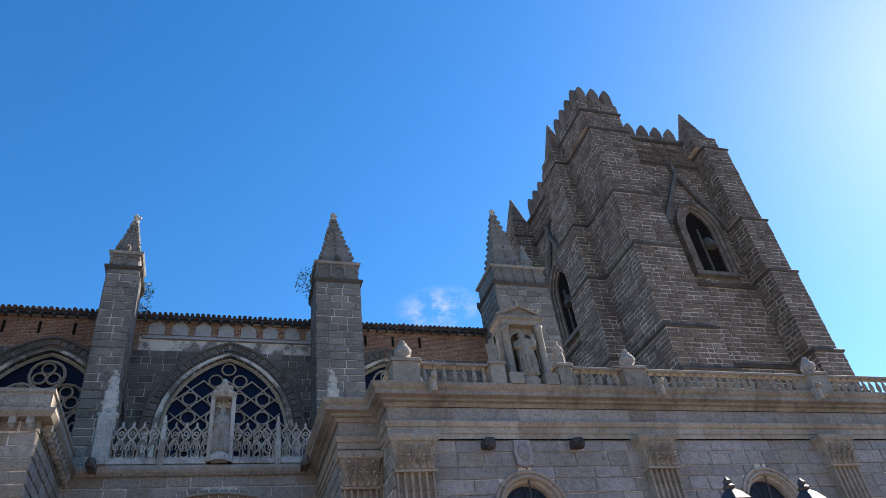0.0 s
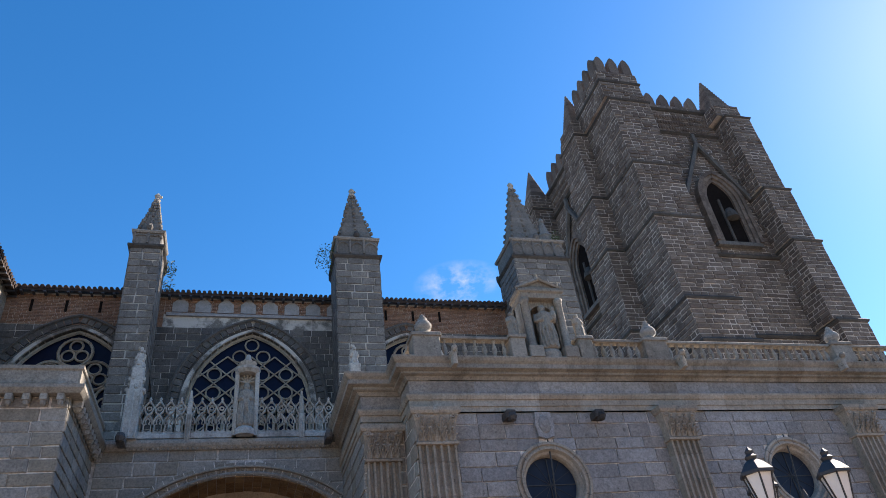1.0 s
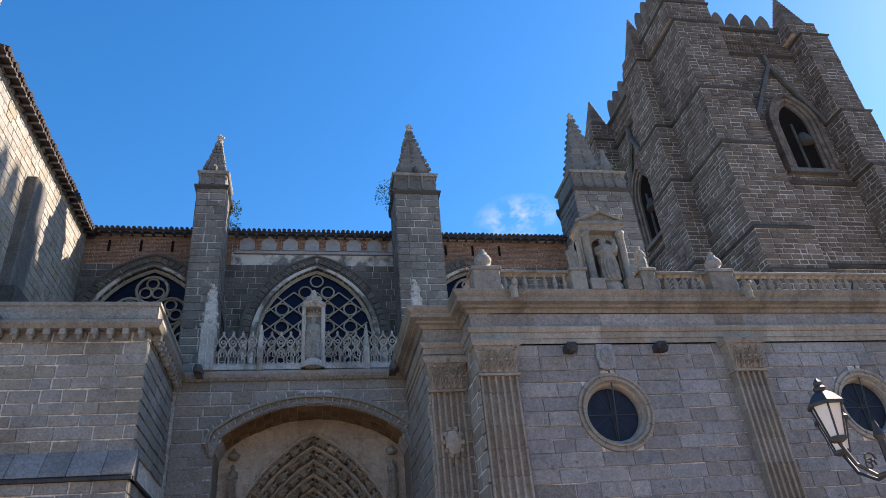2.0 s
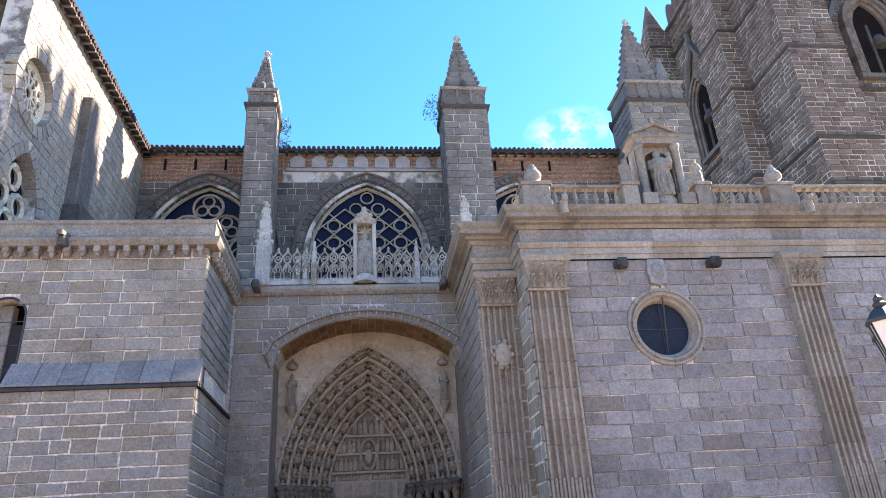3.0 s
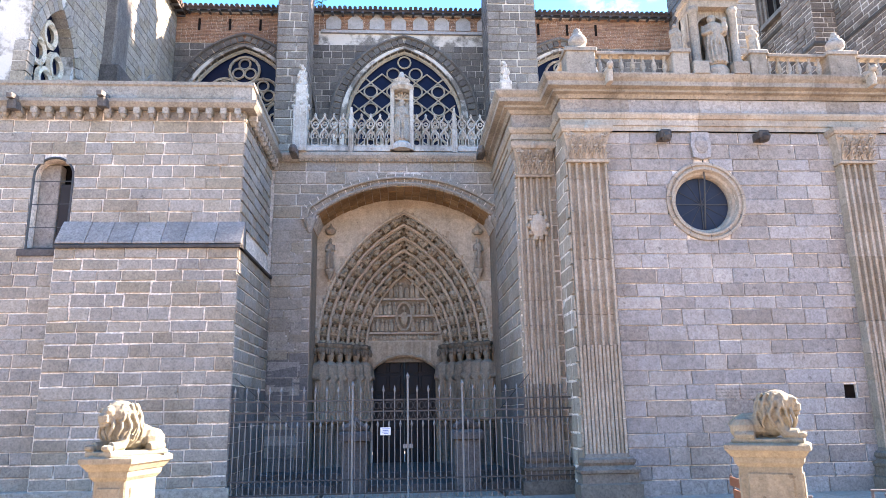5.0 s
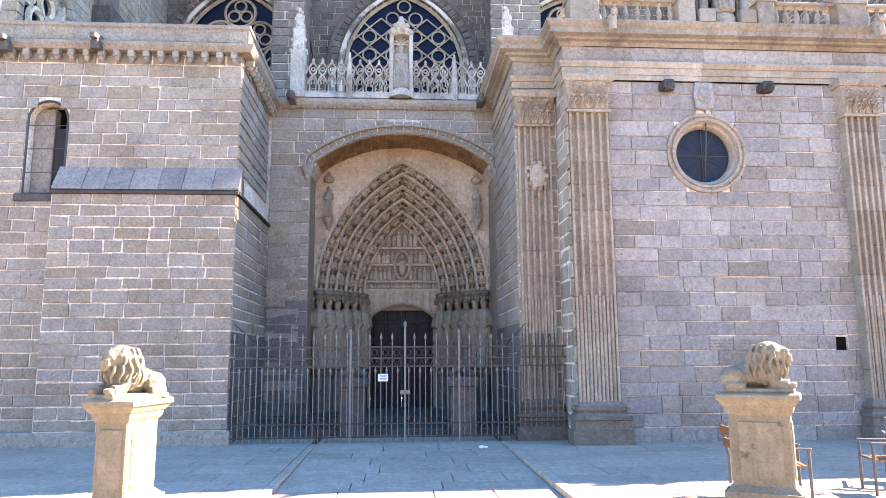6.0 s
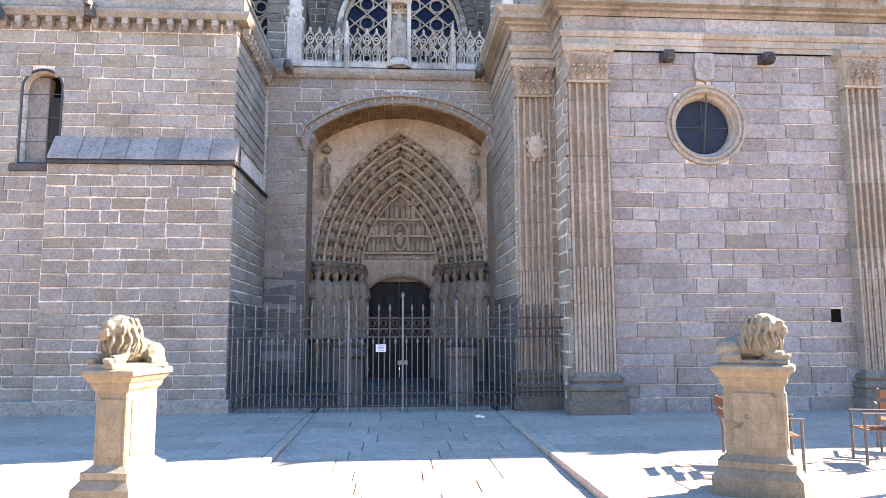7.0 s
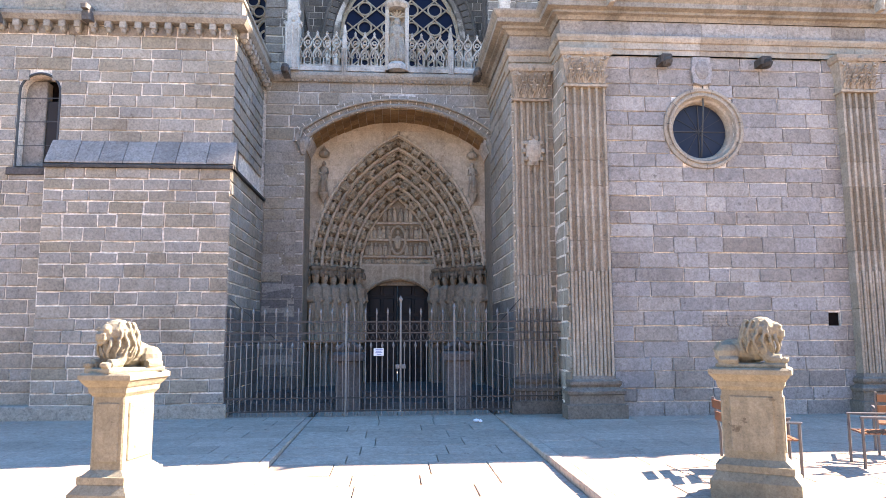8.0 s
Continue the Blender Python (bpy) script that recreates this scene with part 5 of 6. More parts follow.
# ---- giant pilasters ----
def pilaster(x0, x1, y, label, medallion=False, low=0.0):
    o = thing("pilaster", label, "pilaster", group="giant pilasters")
    w = x1 - x0
    bm = Mesh()
    n, pts = 5, [(x0, y + 0.3), (x0, y)]
    gap = 0.05
    step = (w - gap) / n
    for i in range(n):
        a, b = x0 + gap + i * step, x0 + (i + 1) * step
        pts += [(a, y), (a + 0.006, y + 0.045), (a + (b - a) * 0.25, y + 0.085), (a + (b - a) * 0.75, y + 0.085), (b - 0.006, y + 0.045), (b, y)]
    pts += [(x1, y), (x1, y + 0.3)]
    for i in range(n):  # reeds that fill the lowest third of the flutes
        bm = Mesh()
        u = x0 + (i + 0.5) * step + gap / 2
        bm.tube([(u, y + 0.05, 0.86), (u, y + 0.05, 3.1)], (step - gap) * 0.4, 8)
        part("reed", bm, SHAFT_STONE, o)
    z = 0.86
    while z < 7.18:
        e = min(7.2, z + random.uniform(0.5, 0.8))
        if 7.2 - e < 0.3:
            e = 7.2
        d = random.uniform(-0.004, 0.004)
        k = len(pts)
        bm = Mesh()
        vs = [(a, b + d, z + 0.004) for a, b in pts] + [(a, b + d, e - 0.004) for a, b in pts]
        bm.add(vs, [(i, i + 1, k + i + 1, k + i) for i in range(k - 1)] + [tuple(range(k - 1, -1, -1)), tuple(range(k, 2 * k))])
        part("shaft_stone", bm, BASE_STONE if medallion and z < 1.9 else SHAFT_STONE, o)
        z = e
    bm = Mesh()
    path = [(x0, y + 0.3), (x0, y), (x1, y), (x1, y + 0.3)]
    bm.sweep(path, [(-0.1, low), (0.2, low), (0.2, 0.28), (0.14, 0.3), (0.14, 0.48), (0.17, 0.5), (0.18, 0.56), (0.12, 0.6), (0.07, 0.64), (0.11, 0.7), (0.11, 0.76), (0.03, 0.8), (0.0, 0.87), (-0.1, 0.87)])
    part("base", bm, BASE_STONE, o)
    bm = Mesh()
    bm.sweep(path, [(-0.1, 7.2), (0.05, 7.2), (0.06, 7.25), (0.01, 7.28), (0.02, 7.6), (0.1, 7.9), (-0.1, 7.9)])
    cap = part("capital", bm, SANDSTONE, o, "carved leaf capital")
    for row, z, h, m in ((0, 7.28, 0.3, 5), (1, 7.45, 0.38, 4)):
        for i in range(m):
            u = x0 + w * (i + 0.5) / m
            bm = Mesh()
            for t in (-0.055, -0.028, 0.0, 0.028, 0.055):
                top = h - abs(t) * 3.2
                bm.tube([(u + t * 0.5, y - 0.02, z), (u + t, y - 0.05, z + top * 0.6), (u + t * 1.5, y - 0.12 - 0.03 * row, z + top), (u + t * 1.6, y - 0.16 - 0.03 * row, z + top * 0.82)], 0.017, 5, taper=0.8)
            bm.blob((u, y - 0.15 - 0.03 * row, z + h * 0.9), (0.05, 0.035, 0.03), n=6)
            part("leaf", bm, SANDSTONE, cap)
    for s, u in ((-1, x0), (1, x1)):
        bm = Mesh()
        bm.tube([(u - s * (0.02 - 0.05 * 0) + 0.07 * math.cos(a * 0.7) * (1 - a / 14), y - 0.1, 7.84 + 0.07 * math.sin(a * 0.7) * (1 - a / 14)) for a in range(13)], 0.025, 5)
        part("volute", bm, SANDSTONE, cap)
    bm = Mesh()
    bm.sweep(path, [(-0.1, 7.9), (0.13, 7.9), (0.16, 7.96), (0.16, 8.05), (-0.1, 8.05)])
    bm.blob(((x0 + x1) / 2, y - 0.15, 7.95), (0.09, 0.06, 0.09))
    part("abacus", bm, SANDSTONE, cap)
    if medallion:
        bm = Mesh()
        c = ((x0 + x1) / 2 + 0.04, y - 0.02, 6.0)
        bm.blob(c, (0.2, 0.07, 0.3), n=12)
        med = part("medallion", bm, SANDSTONE, o, "oval carved medallion")
        for a in range(10):
            bm = Mesh()
            bm.blob((c[0] + 0.22 * math.cos(a * 0.628), c[1], c[2] + 0.32 * math.sin(a * 0.628)), (0.07, 0.06, 0.07), n=6)
            part("scroll", bm, SANDSTONE, med)
    return o


pilaster(3.8, 4.68, BY - 0.25, "tall fluted sandstone pilaster at the block's corner")
pilaster(10.2, 11.0, BY - 0.25, "tall fluted sandstone pilaster between round windows")
pilaster(15.9, 16.75, BY - 0.25, "tall fluted sandstone pilaster far along the wall")
pilaster(2.82, 3.6, RY - 0.12, "fluted sandstone pilaster with an oval medallion", True)

# ---- balustrade of the block ----
rail = thing("balustrade", "weathered sandstone balustrade above the cornice", "balustrade")
bal = Mesh()
bal.lathe([(0.065, 0), (0.065, 0.04), (0.035, 0.06), (0.04, 0.11), (0.068, 0.2), (0.055, 0.31), (0.028, 0.42), (0.035, 0.46), (0.058, 0.49), (0.058, 0.53)], (0, 0, 0), 10)
bal = bal.data("baluster", GRANITE, True)
DIES = (4.18, 6.55, 8.42, 10.47, 16.6, 22.8)
BALY = BY - 0.3
for a, b in zip(DIES, DIES[1:]):
    if (a, b) == (6.55, 8.42):
        continue
    lo, hi = a + (0.36 if a != 8.42 else 0.2), b - (0.36 if b != 6.55 else 0.2)
    bm = Mesh()
    bm.box((lo, BALY - 0.12, 9.82), (hi, BALY + 0.12, 9.90), 0.02)
    part("handrail", bm, CORNICE_STONE, rail)
    bm = Mesh()
    bm.box((lo, BALY - 0.11, 9.3), (hi, BALY + 0.11, 9.36), 0.02)
    part("plinth", bm, SANDSTONE, rail)
    n = max(1, round((hi - lo) / 0.262))
    for i in range(n):
        o = part("baluster", bal, None, rail)
        o.matrix_world = pose(lo + (hi - lo) * (i + 0.5) / n, BALY, 9.34, random.uniform(-1.5, 1.5), random.uniform(-2, 2), 0) @ Matrix.Diagonal((1, 1, 0.93, 1))
for x in DIES:
    w = 0.34 if x in (4.18, 10.47, 16.6, 22.8) else 0.2
    bm = Mesh()
    bm.box((x - w, BALY - 0.2, 9.3), (x + w, BALY + 0.3, 9.86), 0.02)
    bm.box((x - w - 0.04, BALY - 0.24, 9.84), (x + w + 0.04, BALY + 0.34, 9.94), 0.02)
    part("die", bm, CORNICE_STONE, rail, "pale square pedestal")
bm = Mesh()
bm.box((3.84, BALY + 0.3, 9.3), (4.06, 19.0, 9.36), 0.02)
bm.box((3.84, BALY + 0.3, 9.82), (4.06, 19.0, 9.93), 0.02)
part("handrail", bm, SANDSTONE, rail)
for i in range(14):
    o = part("baluster", bal, None, rail)
    o.matrix_world = pose(3.95, BALY + 0.5 + 0.285 * i, 9.34) @ Matrix.Diagonal((1, 1, 0.93, 1))
for x in (4.18, 10.47, 16.6):
    o = thing("urn", "weathered stone urn on the balustrade", "urn", group="urns on the balustrade")
    bm = Mesh()
    bm.lathe([(0.14, 0), (0.16, 0.04), (0.1, 0.08), (0.2, 0.16), (0.22, 0.26), (0.17, 0.36), (0.1, 0.42), (0.12, 0.46), (0.06, 0.52), (0.07, 0.55), (0.01, 0.6)], (0, 0, 0), 14)
    part("urn_body", bm, GRANITE, o, smooth=True)
    o.location = (x, BALY, 9.94)
for x in (6.1, 8.42):
    o = thing("gargoyle", "dark stub of a stone gargoyle under the architrave", "gargoyle", group="gargoyle stubs")
    bm = Mesh()
    bm.box((-0.13, -0.32, -0.1), (0.13, 0.1, 0.1), 0.03)
    bm.blob((0.02, -0.26, -0.08), (0.12, 0.16, 0.12))
    part("stub", bm, BLACKENED_SHADED, o)
    o.location = (x, BY - 0.02, 7.9)
for x in (4.75, 10.95, 16.1):
    o = thing("gargoyle", "weathered animal gargoyle on the cornice", "gargoyle", group="cornice gargoyles")
    bm = Mesh()
    bm.blob((0, -0.1, 0.05), (0.1, 0.22, 0.12))
    bm.blob((0, -0.3, 0.14), (0.08, 0.1, 0.09))
    bm.box((-0.06, -0.3, -0.25), (0.06, -0.05, 0.05), 0.03)
    part("carving", bm, SANDSTONE, o)
    o.location = (x, BY - 0.5, 9.2)
o = thing("shield", "worn stone coat of arms above the round window", "carving")
bm = Mesh()
bm.extrude([(6.8, 7.42), (7.0, 7.36), (7.2, 7.42), (7.24, 7.7), (7.2, 8.02), (6.8, 8.02), (6.76, 7.7)], facing_front(BY), -0.02, 0.09)
bm.blob((7.0, BY - 0.08, 7.72), (0.17, 0.06, 0.24), n=10)
part("relief", bm, GRANITE_PALE, o)
o = thing("inscription", "worn inscription cut into the wall", "inscription")
for r in range(4):
    x = 6.75
    while x < 8.1:
        w = random.uniform(0.06, 0.2)
        bm = Mesh()
        bm.box((x, BY - 0.032, 2.12 - 0.07 * r), (min(8.12, x + w), BY - 0.01, 2.15 - 0.07 * r))
        part("text_bar", bm, LEDGE_STONE, o)
        x += w + 0.04

# ---- aedicule with its figures ----
aed = thing("aedicule", "small pedimented stone niche on the balustrade", "niche")
AC, AYF = 7.49, BY - 0.35
bm = Mesh()
slab(bm, facing_front(AYF + 0.1), AC - 0.57, AC + 0.57, 9.3, 11.15, 0.12, [(AC - 0.36, AC + 0.36, flat(9.62), line_top(round_line(AC, 0.36, 10.6, 10.95)))])
bm.box((AC - 0.57, AYF + 0.5, 9.3), (AC + 0.57, AYF + 0.75, 11.15))
bm.box((AC - 0.57, AYF + 0.2, 9.3), (AC - 0.37, AYF + 0.6, 11.15))
bm.box((AC + 0.37, AYF + 0.2, 9.3), (AC + 0.57, AYF + 0.6, 11.15))
part("niche_body", bm, CORNICE_STONE, aed)
for s in (-1, 1):
    bm = Mesh()
    x = AC + s * 0.48
    bm.lathe([(0.13, 9.62), (0.13, 9.68), (0.1, 9.72), (0.098, 10.95), (0.12, 10.98), (0.14, 11.08)], (x, AYF, 0), 12)
    part("column", bm, CORNICE_STONE, aed, smooth=True)
    bm = Mesh()
    bm.box((x - 0.19, AYF - 0.2, 9.3), (x + 0.19, AYF + 0.2, 9.62), 0.02)
    part("column_plinth", bm, CORNICE_STONE, aed)
bm = Mesh()
bm.sweep([(AC - 0.58, AYF + 0.6), (AC - 0.58, AYF - 0.1), (AC + 0.58, AYF - 0.1), (AC + 0.58, AYF + 0.6)], [(-0.3, 11.08), (0.0, 11.08), (0.02, 11.22), (0.07, 11.26), (0.07, 11.32), (-0.3, 11.32)])
part("entablature", bm, CORNICE_STONE, aed)
bm = Mesh()
bm.extrude([(AC - 0.66, 11.32), (AC + 0.66, 11.32), (AC + 0.66, 11.37), (AC, 11.66), (AC - 0.66, 11.37)], facing_front(AYF - 0.05), -0.5, 0.0)
for s in (-1, 1):
    bm.tube([(AC + s * 0.68, AYF - 0.1, 11.37), (AC, AYF - 0.1, 11.68)], 0.05, 5)
bm.tube([(AC - 0.68, AYF - 0.1, 11.36), (AC + 0.68, AYF - 0.1, 11.36)], 0.04, 5)
part("pediment", bm, CORNICE_STONE, aed)
for x, z in ((AC, 11.68), (AC + 0.57, 11.42)):
    bm = Mesh()
    bm.lathe([(0.06, 0), (0.08, 0.06), (0.03, 0.12), (0.05, 0.17), (0.01, 0.24)], (x, AYF - 0.02, z), 8)
    part("finial", bm, CORNICE_STONE, aed)
statue(AC, AYF + 0.1, 9.6, 1.36, CORNICE_STONE, "stone figure holding a child in the niche", child=True, voxel=0.016, slim=1.02)
bm = Mesh()
bm.lathe([(0.34, 9.3), (0.34, 9.5), (0.28, 9.62)], (AC, AYF + 0.2, 0), 14)
part("statue_plinth", bm, CORNICE_STONE, aed)
for x in (6.55, 8.42):
    statue(x, BALY, 9.93, 0.75, CORNICE_STONE, "small weathered stone figure beside the niche", group="small figures beside the niche", voxel=0.018)

# ---- gothic balcony above the arch ----
balc = thing("balcony_parapet", "pale pierced gothic parapet with pinnacles", "parapet")
QY = FY - 0.08
bm = Mesh()
bm.box((AX, FY - 0.02, 8.95), (RX + 0.1, FY + 2.5, 9.12))
bm.sweep([(AX, FY), (RX, FY)], [(-0.1, 8.9), (0.06, 8.9), (0.16, 8.98), (0.2, 9.05), (0.2, 9.14), (0.1, 9.2), (-0.3, 9.2)])
part("cornice", bm, GRANITE, balc)
for i in range(44):
    bm = Mesh()
    bm.blob((AX + 0.75 + 0.125 * i, FY - 0.1, 8.93), (0.035, 0.04, 0.045), n=6)
    part("carved_boss", bm, GRANITE, balc)
bm = Mesh()
bm.box((AX + 0.6, QY - 0.08, 9.2), (RX + 0.1, QY + 0.08, 9.34), 0.02)
part("plinth", bm, PALE_STONE, balc)
motif = Mesh()
W = 0.27
for q in (-1, 1):
    motif.tube([(q * W / 2, 0, 0.0), (q * W / 2, 0, 0.94)], 0.026, 5)
    motif.tube([(q * W / 2, 0, 0.3), (q * W * 0.42, 0, 0.44), (q * W * 0.2, 0, 0.54), (0, 0, 0.62)], 0.032, 5)
    motif.tube([(q * W * 0.36, 0, 0.08), (q * W * 0.34, 0, 0.3), (q * W * 0.12, 0, 0.33), (q * W * 0.22, 0, 0.42), (0, 0, 0.52)], 0.02, 5)
    motif.tube([(0, 0, 0.6), (q * W * 0.3, 0, 0.68), (q * W * 0.5, 0, 0.84)], 0.03, 5)
    motif.tube([(q * W * 0.5, 0, 0.84), (q * W * 0.25, 0, 0.93), (0, 0, 1.03)], 0.026, 5)
motif.tube([(0.058 * math.cos(a * math.pi / 4), 0, 0.8 + 0.058 * math.sin(a * math.pi / 4)) for a in range(8)], 0.02, 5, True)
motif.tube([(-W / 2, 0, 0.05), (W / 2, 0, 0.05)], 0.034, 4)
motif.tube([(-W / 2, 0, 0.14), (0, 0, 0.07), (W / 2, 0, 0.14)], 0.02, 4)
motif.lathe([(0.03, 0.96), (0.045, 1.02), (0.028, 1.06), (0.045, 1.1), (0.005, 1.17)], (0, 0, 0), 6)
motif = motif.data("tracery", PALE_STONE)
x = AX + 0.75 + W / 2
while x < RX + 0.1:
    if not (-0.28 < x - 0.07 < 0.28):
        o = part("tracery", motif, None, balc)
        o.matrix_world = pose(x, QY, 9.32) @ Matrix.Diagonal((1, 1.8, 0.93, 1))
    x += W


def pinnacle_post(x, w, top, base=9.15):
    bm = Mesh()
    h = top - base
    bm.box((x - w, QY - w - 0.05, base), (x + w, QY + w, base + h * 0.5), 0.02)
    bm.box((x - w * 0.8, QY - w * 0.9, base + h * 0.5), (x + w * 0.8, QY + w * 0.8, base + h * 0.74), 0.02)
    bm.lathe([(w * 0.9, base + h * 0.74), (w * 0.7, base + h * 0.8), (0.03, top)], (x, QY, 0), 6)
    p = part("pinnacle", bm, PALE_STONE, balc, "small pale carved pinnacle")
    for k in range(4):
        for s in (-1, 1):
            bm = Mesh()
            z = base + h * (0.5 + 0.12 * k)
            r = w * (1.05 - 0.2 * k)
            bm.blob((x + s * r, QY - r * 0.7, z), (w * 0.35, w * 0.35, w * 0.4), n=6)
            part("crocket", bm, PALE_STONE, p)
    if w > 0.1:
        rnd = random.Random(11)
        for k in range(26):
            f, a = k / 26, 2.4 * k
            bm = Mesh()
            r = w * (1.05 - 0.75 * f)
            bm.blob((x + r * math.cos(a), QY + r * math.sin(a), base + h * (0.5 + 0.5 * f)), (0.06, 0.06, rnd.uniform(0.06, 0.1)), n=6)
            part("carved_leaf", bm, PALE_STONE, p)
    for s in (-1, 0, 1):
        bm = Mesh()
        bm.tube([(x + s * w * 0.8, QY - w - 0.06, base + 0.05), (x + s * w * 0.8, QY - w - 0.06, base + h * 0.48)], w * 0.16, 5)
        part("rib", bm, PALE_STONE, p)


pinnacle_post(-2.88, 0.2, 11.95)
pinnacle_post(-1.42, 0.08, 10.6)
pinnacle_post(1.62, 0.08, 10.6)
pinnacle_post(3.2, 0.2, 12.15, 9.3)
bm = Mesh()
for s in (-1, 1):
    bm.box((0.07 + s * 0.28 - 0.06, QY - 0.22, 9.2), (0.07 + s * 0.28 + 0.06, QY + 0.1, 11.1), 0.02)
bm.box((-0.2, QY + 0.02, 9.2), (0.34, QY + 0.12, 11.2))
bm.lathe([(0.28, 11.05), (0.36, 11.15), (0.36, 11.22), (0.2, 11.3), (0.26, 11.42), (0.12, 11.48), (0.05, 11.7)], (0.07, QY - 0.08, 0), 10)
bm.lathe([(0.3, 9.2), (0.3, 9.35), (0.2, 9.45)], (0.07, QY - 0.1, 0), 10)
niche = part("niche", bm, PALE_STONE, balc, "canopied niche with a shell head")
for a in range(7):
    bm = Mesh()
    t = math.pi * a / 6
    bm.tube([(0.07, QY - 0.05, 10.82), (0.07 + 0.22 * math.cos(t), QY - 0.12, 10.84 + 0.2 * math.sin(t))], 0.03, 5)
    part("shell_rib", bm, SANDSTONE, niche)
statue(0.07, QY - 0.08, 9.45, 1.35, GRANITE, "grey stone figure in the balcony niche", voxel=0.022)
for x in (AX + 0.62, RX - 0.42):
    o = thing("gargoyle", "dark gargoyle at the corner of the balcony", "gargoyle", group="balcony gargoyles")
    bm = Mesh()
    bm.box((-0.1, -0.6, -0.1), (0.1, 0.1, 0.12), 0.04)
    bm.blob((0, -0.55, 0.0), (0.13, 0.16, 0.15))
    part("carving", bm, GRANITE_DARK, o)
    o.location = (x, FY - 0.1, 9.05)


# ---- buttress piers with pinnacles ----
def pier(x0, x1, ledge, top, tip, label, mat, slim=0.84, shift=0.0):
    o = thing("buttress_pier", label, "buttress", group="buttress piers of the nave")
    y0, y1 = 24.7, 24.7 + max(1.6, (x1 - x0) * 0.8)
    bm = Mesh()
    bm.box((x0 + 0.02, y0 + 0.02, 9.0), (x1 - 0.02, y1, ledge))
    shaft = part("shaft", bm, PATCHY, o)
    later(facing_front(y0), x0, x1, 9.2, ledge, mat, shaft, course=0.34, wide=(0.4, 0.8), joint=0.05, proud=0.018)
    later(facing_left(x0), -y1, -y0, 9.2, ledge, mat, shaft, course=0.34, wide=(0.4, 0.8), joint=0.05, proud=0.018)
    later(facing_right(x1), y0, y1, 9.2, ledge, mat, shaft, course=0.34, wide=(0.4, 0.8), joint=0.05, proud=0.018)
    # the flyer behind it rises to the nave wall
    yb = max(27.0, y1 + 0.3)
    bm = Mesh()
    fl = facing_right((x0 + x1) / 2 + (x1 - x0) * 0.42)
    bm.extrude([(y1 - 0.1, ledge - 3.5), (yb, ledge - 2.6), (yb, ledge + 0.5), (y1 - 0.1, ledge - 0.2)], fl, -(x1 - x0) * 0.84, 0)
    part("flyer", bm, mat, o)
    bm = Mesh()
    for i in range(9):
        a, b = y1 - 0.1 + (yb - y1) * i / 9, y1 - 0.1 + (yb - y1) * (i + 1) / 9
        z = ledge - 0.1 + 0.6 * i / 9
        bm.box((x0 - 0.04, a, z - 0.3), (x1 + 0.04, b - 0.02, z), 0.04)
    tagged(part("coping", bm, GRANITE_DARK, o), kind="stuff")
    bm = Mesh()
    path = [(x0, y1), (x0, y0), (x1, y0), (x1, y1)]
    bm.sweep(path, [(-0.3, ledge - 0.1), (0.02, ledge - 0.1), (0.12, ledge), (0.12, ledge + 0.08), (0.0, ledge + 0.16), (-0.3, ledge + 0.16)])
    part("ledge", bm, BLACKENED_SHADED, o)
    bm = Mesh()
    bm.box((x0 + 0.04, y0 + 0.04, ledge), (x1 - 0.04, y1 - 0.04, top), 0.05)
    drum = part("pinnacle_base", bm, mat, o)
    bm = Mesh()
    bm.sweep(path, [(-0.3, top - 0.12), (0.02, top - 0.12), (0.07, top - 0.05), (0.07, top), (-0.3, top + 0.03)])
    part("drum_moulding", bm, LEDGE_STONE, drum)
    n = max(2, round((x1 - x0) / 0.55))
    for i in range(n):
        a = x0 + 0.06 + (x1 - x0 - 0.12) * i / n
        w = (x1 - x0 - 0.12) / n
        bm = Mesh()
        bm.tube([(a, y0, ledge + 0.2), (a, y0, top - 0.1)], 0.05, 5)
        bm.tube([(u, y0 + 0.02, v) for u, v in pointed_line(a + w / 2, w / 2, ledge + 0.45, top - 0.25, 5)], 0.045, 5)
        part("blind_arch", bm, mat, drum)
    cx, cy, hx, hy = (x0 + x1) / 2, (y0 + y1) / 2, (x1 - x0) / 2 - 0.1, (y1 - y0) / 2 - 0.1
    m = 11
    for i in range(m):
        f = 1 - i / m
        z0, z1 = top + (tip - top) * i / m, top + (tip - top) * (i + 1) / m
        bm = Mesh()
        sx, sy = hx * (slim * f ** 1.05 + 0.07), hy * (slim * f ** 1.05 + 0.07)
        bm.box((cx + shift - sx, cy - sy, z0), (cx + shift + sx, cy + sy, z1 - 0.03), 0.04)
        bm.box((cx + shift - sx * 0.9, cy - sy * 0.9, z1 - 0.05), (cx + shift + sx * 0.9, cy + sy * 0.9, z1))
        for a in (-1, 0, 1):
            for b in (-1, 1):
                k = random.uniform(0.8, 1.25)
                bm.blob((cx + shift + a * sx, cy + b * sy, (z0 + z1) / 2 + random.uniform(-0.04, 0.04)), (0.085 * k, 0.085 * k, 0.11 * k), n=6)
        part("spire_course", bm, mat, o)
    for a, b in ((0, -1), (-1, 0), (1, 0)):
        bm = Mesh()
        bm.blob((cx + a * hx * 0.9, cy + b * hy - 0.1, top + 0.16), (0.15, 0.18, 0.2), n=8)
        part("carved_head", bm, GRANITE_DARK, o)
    bm = Mesh()
    bm.lathe([(0.1, tip - 0.1), (0.16, tip + 0.06), (0.08, tip + 0.14), (0.15, tip + 0.3), (0.03, tip + 0.46)], (cx + shift, cy, 0), 7)
    bm.blob((cx + shift + 0.12, cy, tip + 0.26), (0.1, 0.08, 0.07), n=6)
    part("finial", bm, PALE_STONE, o)
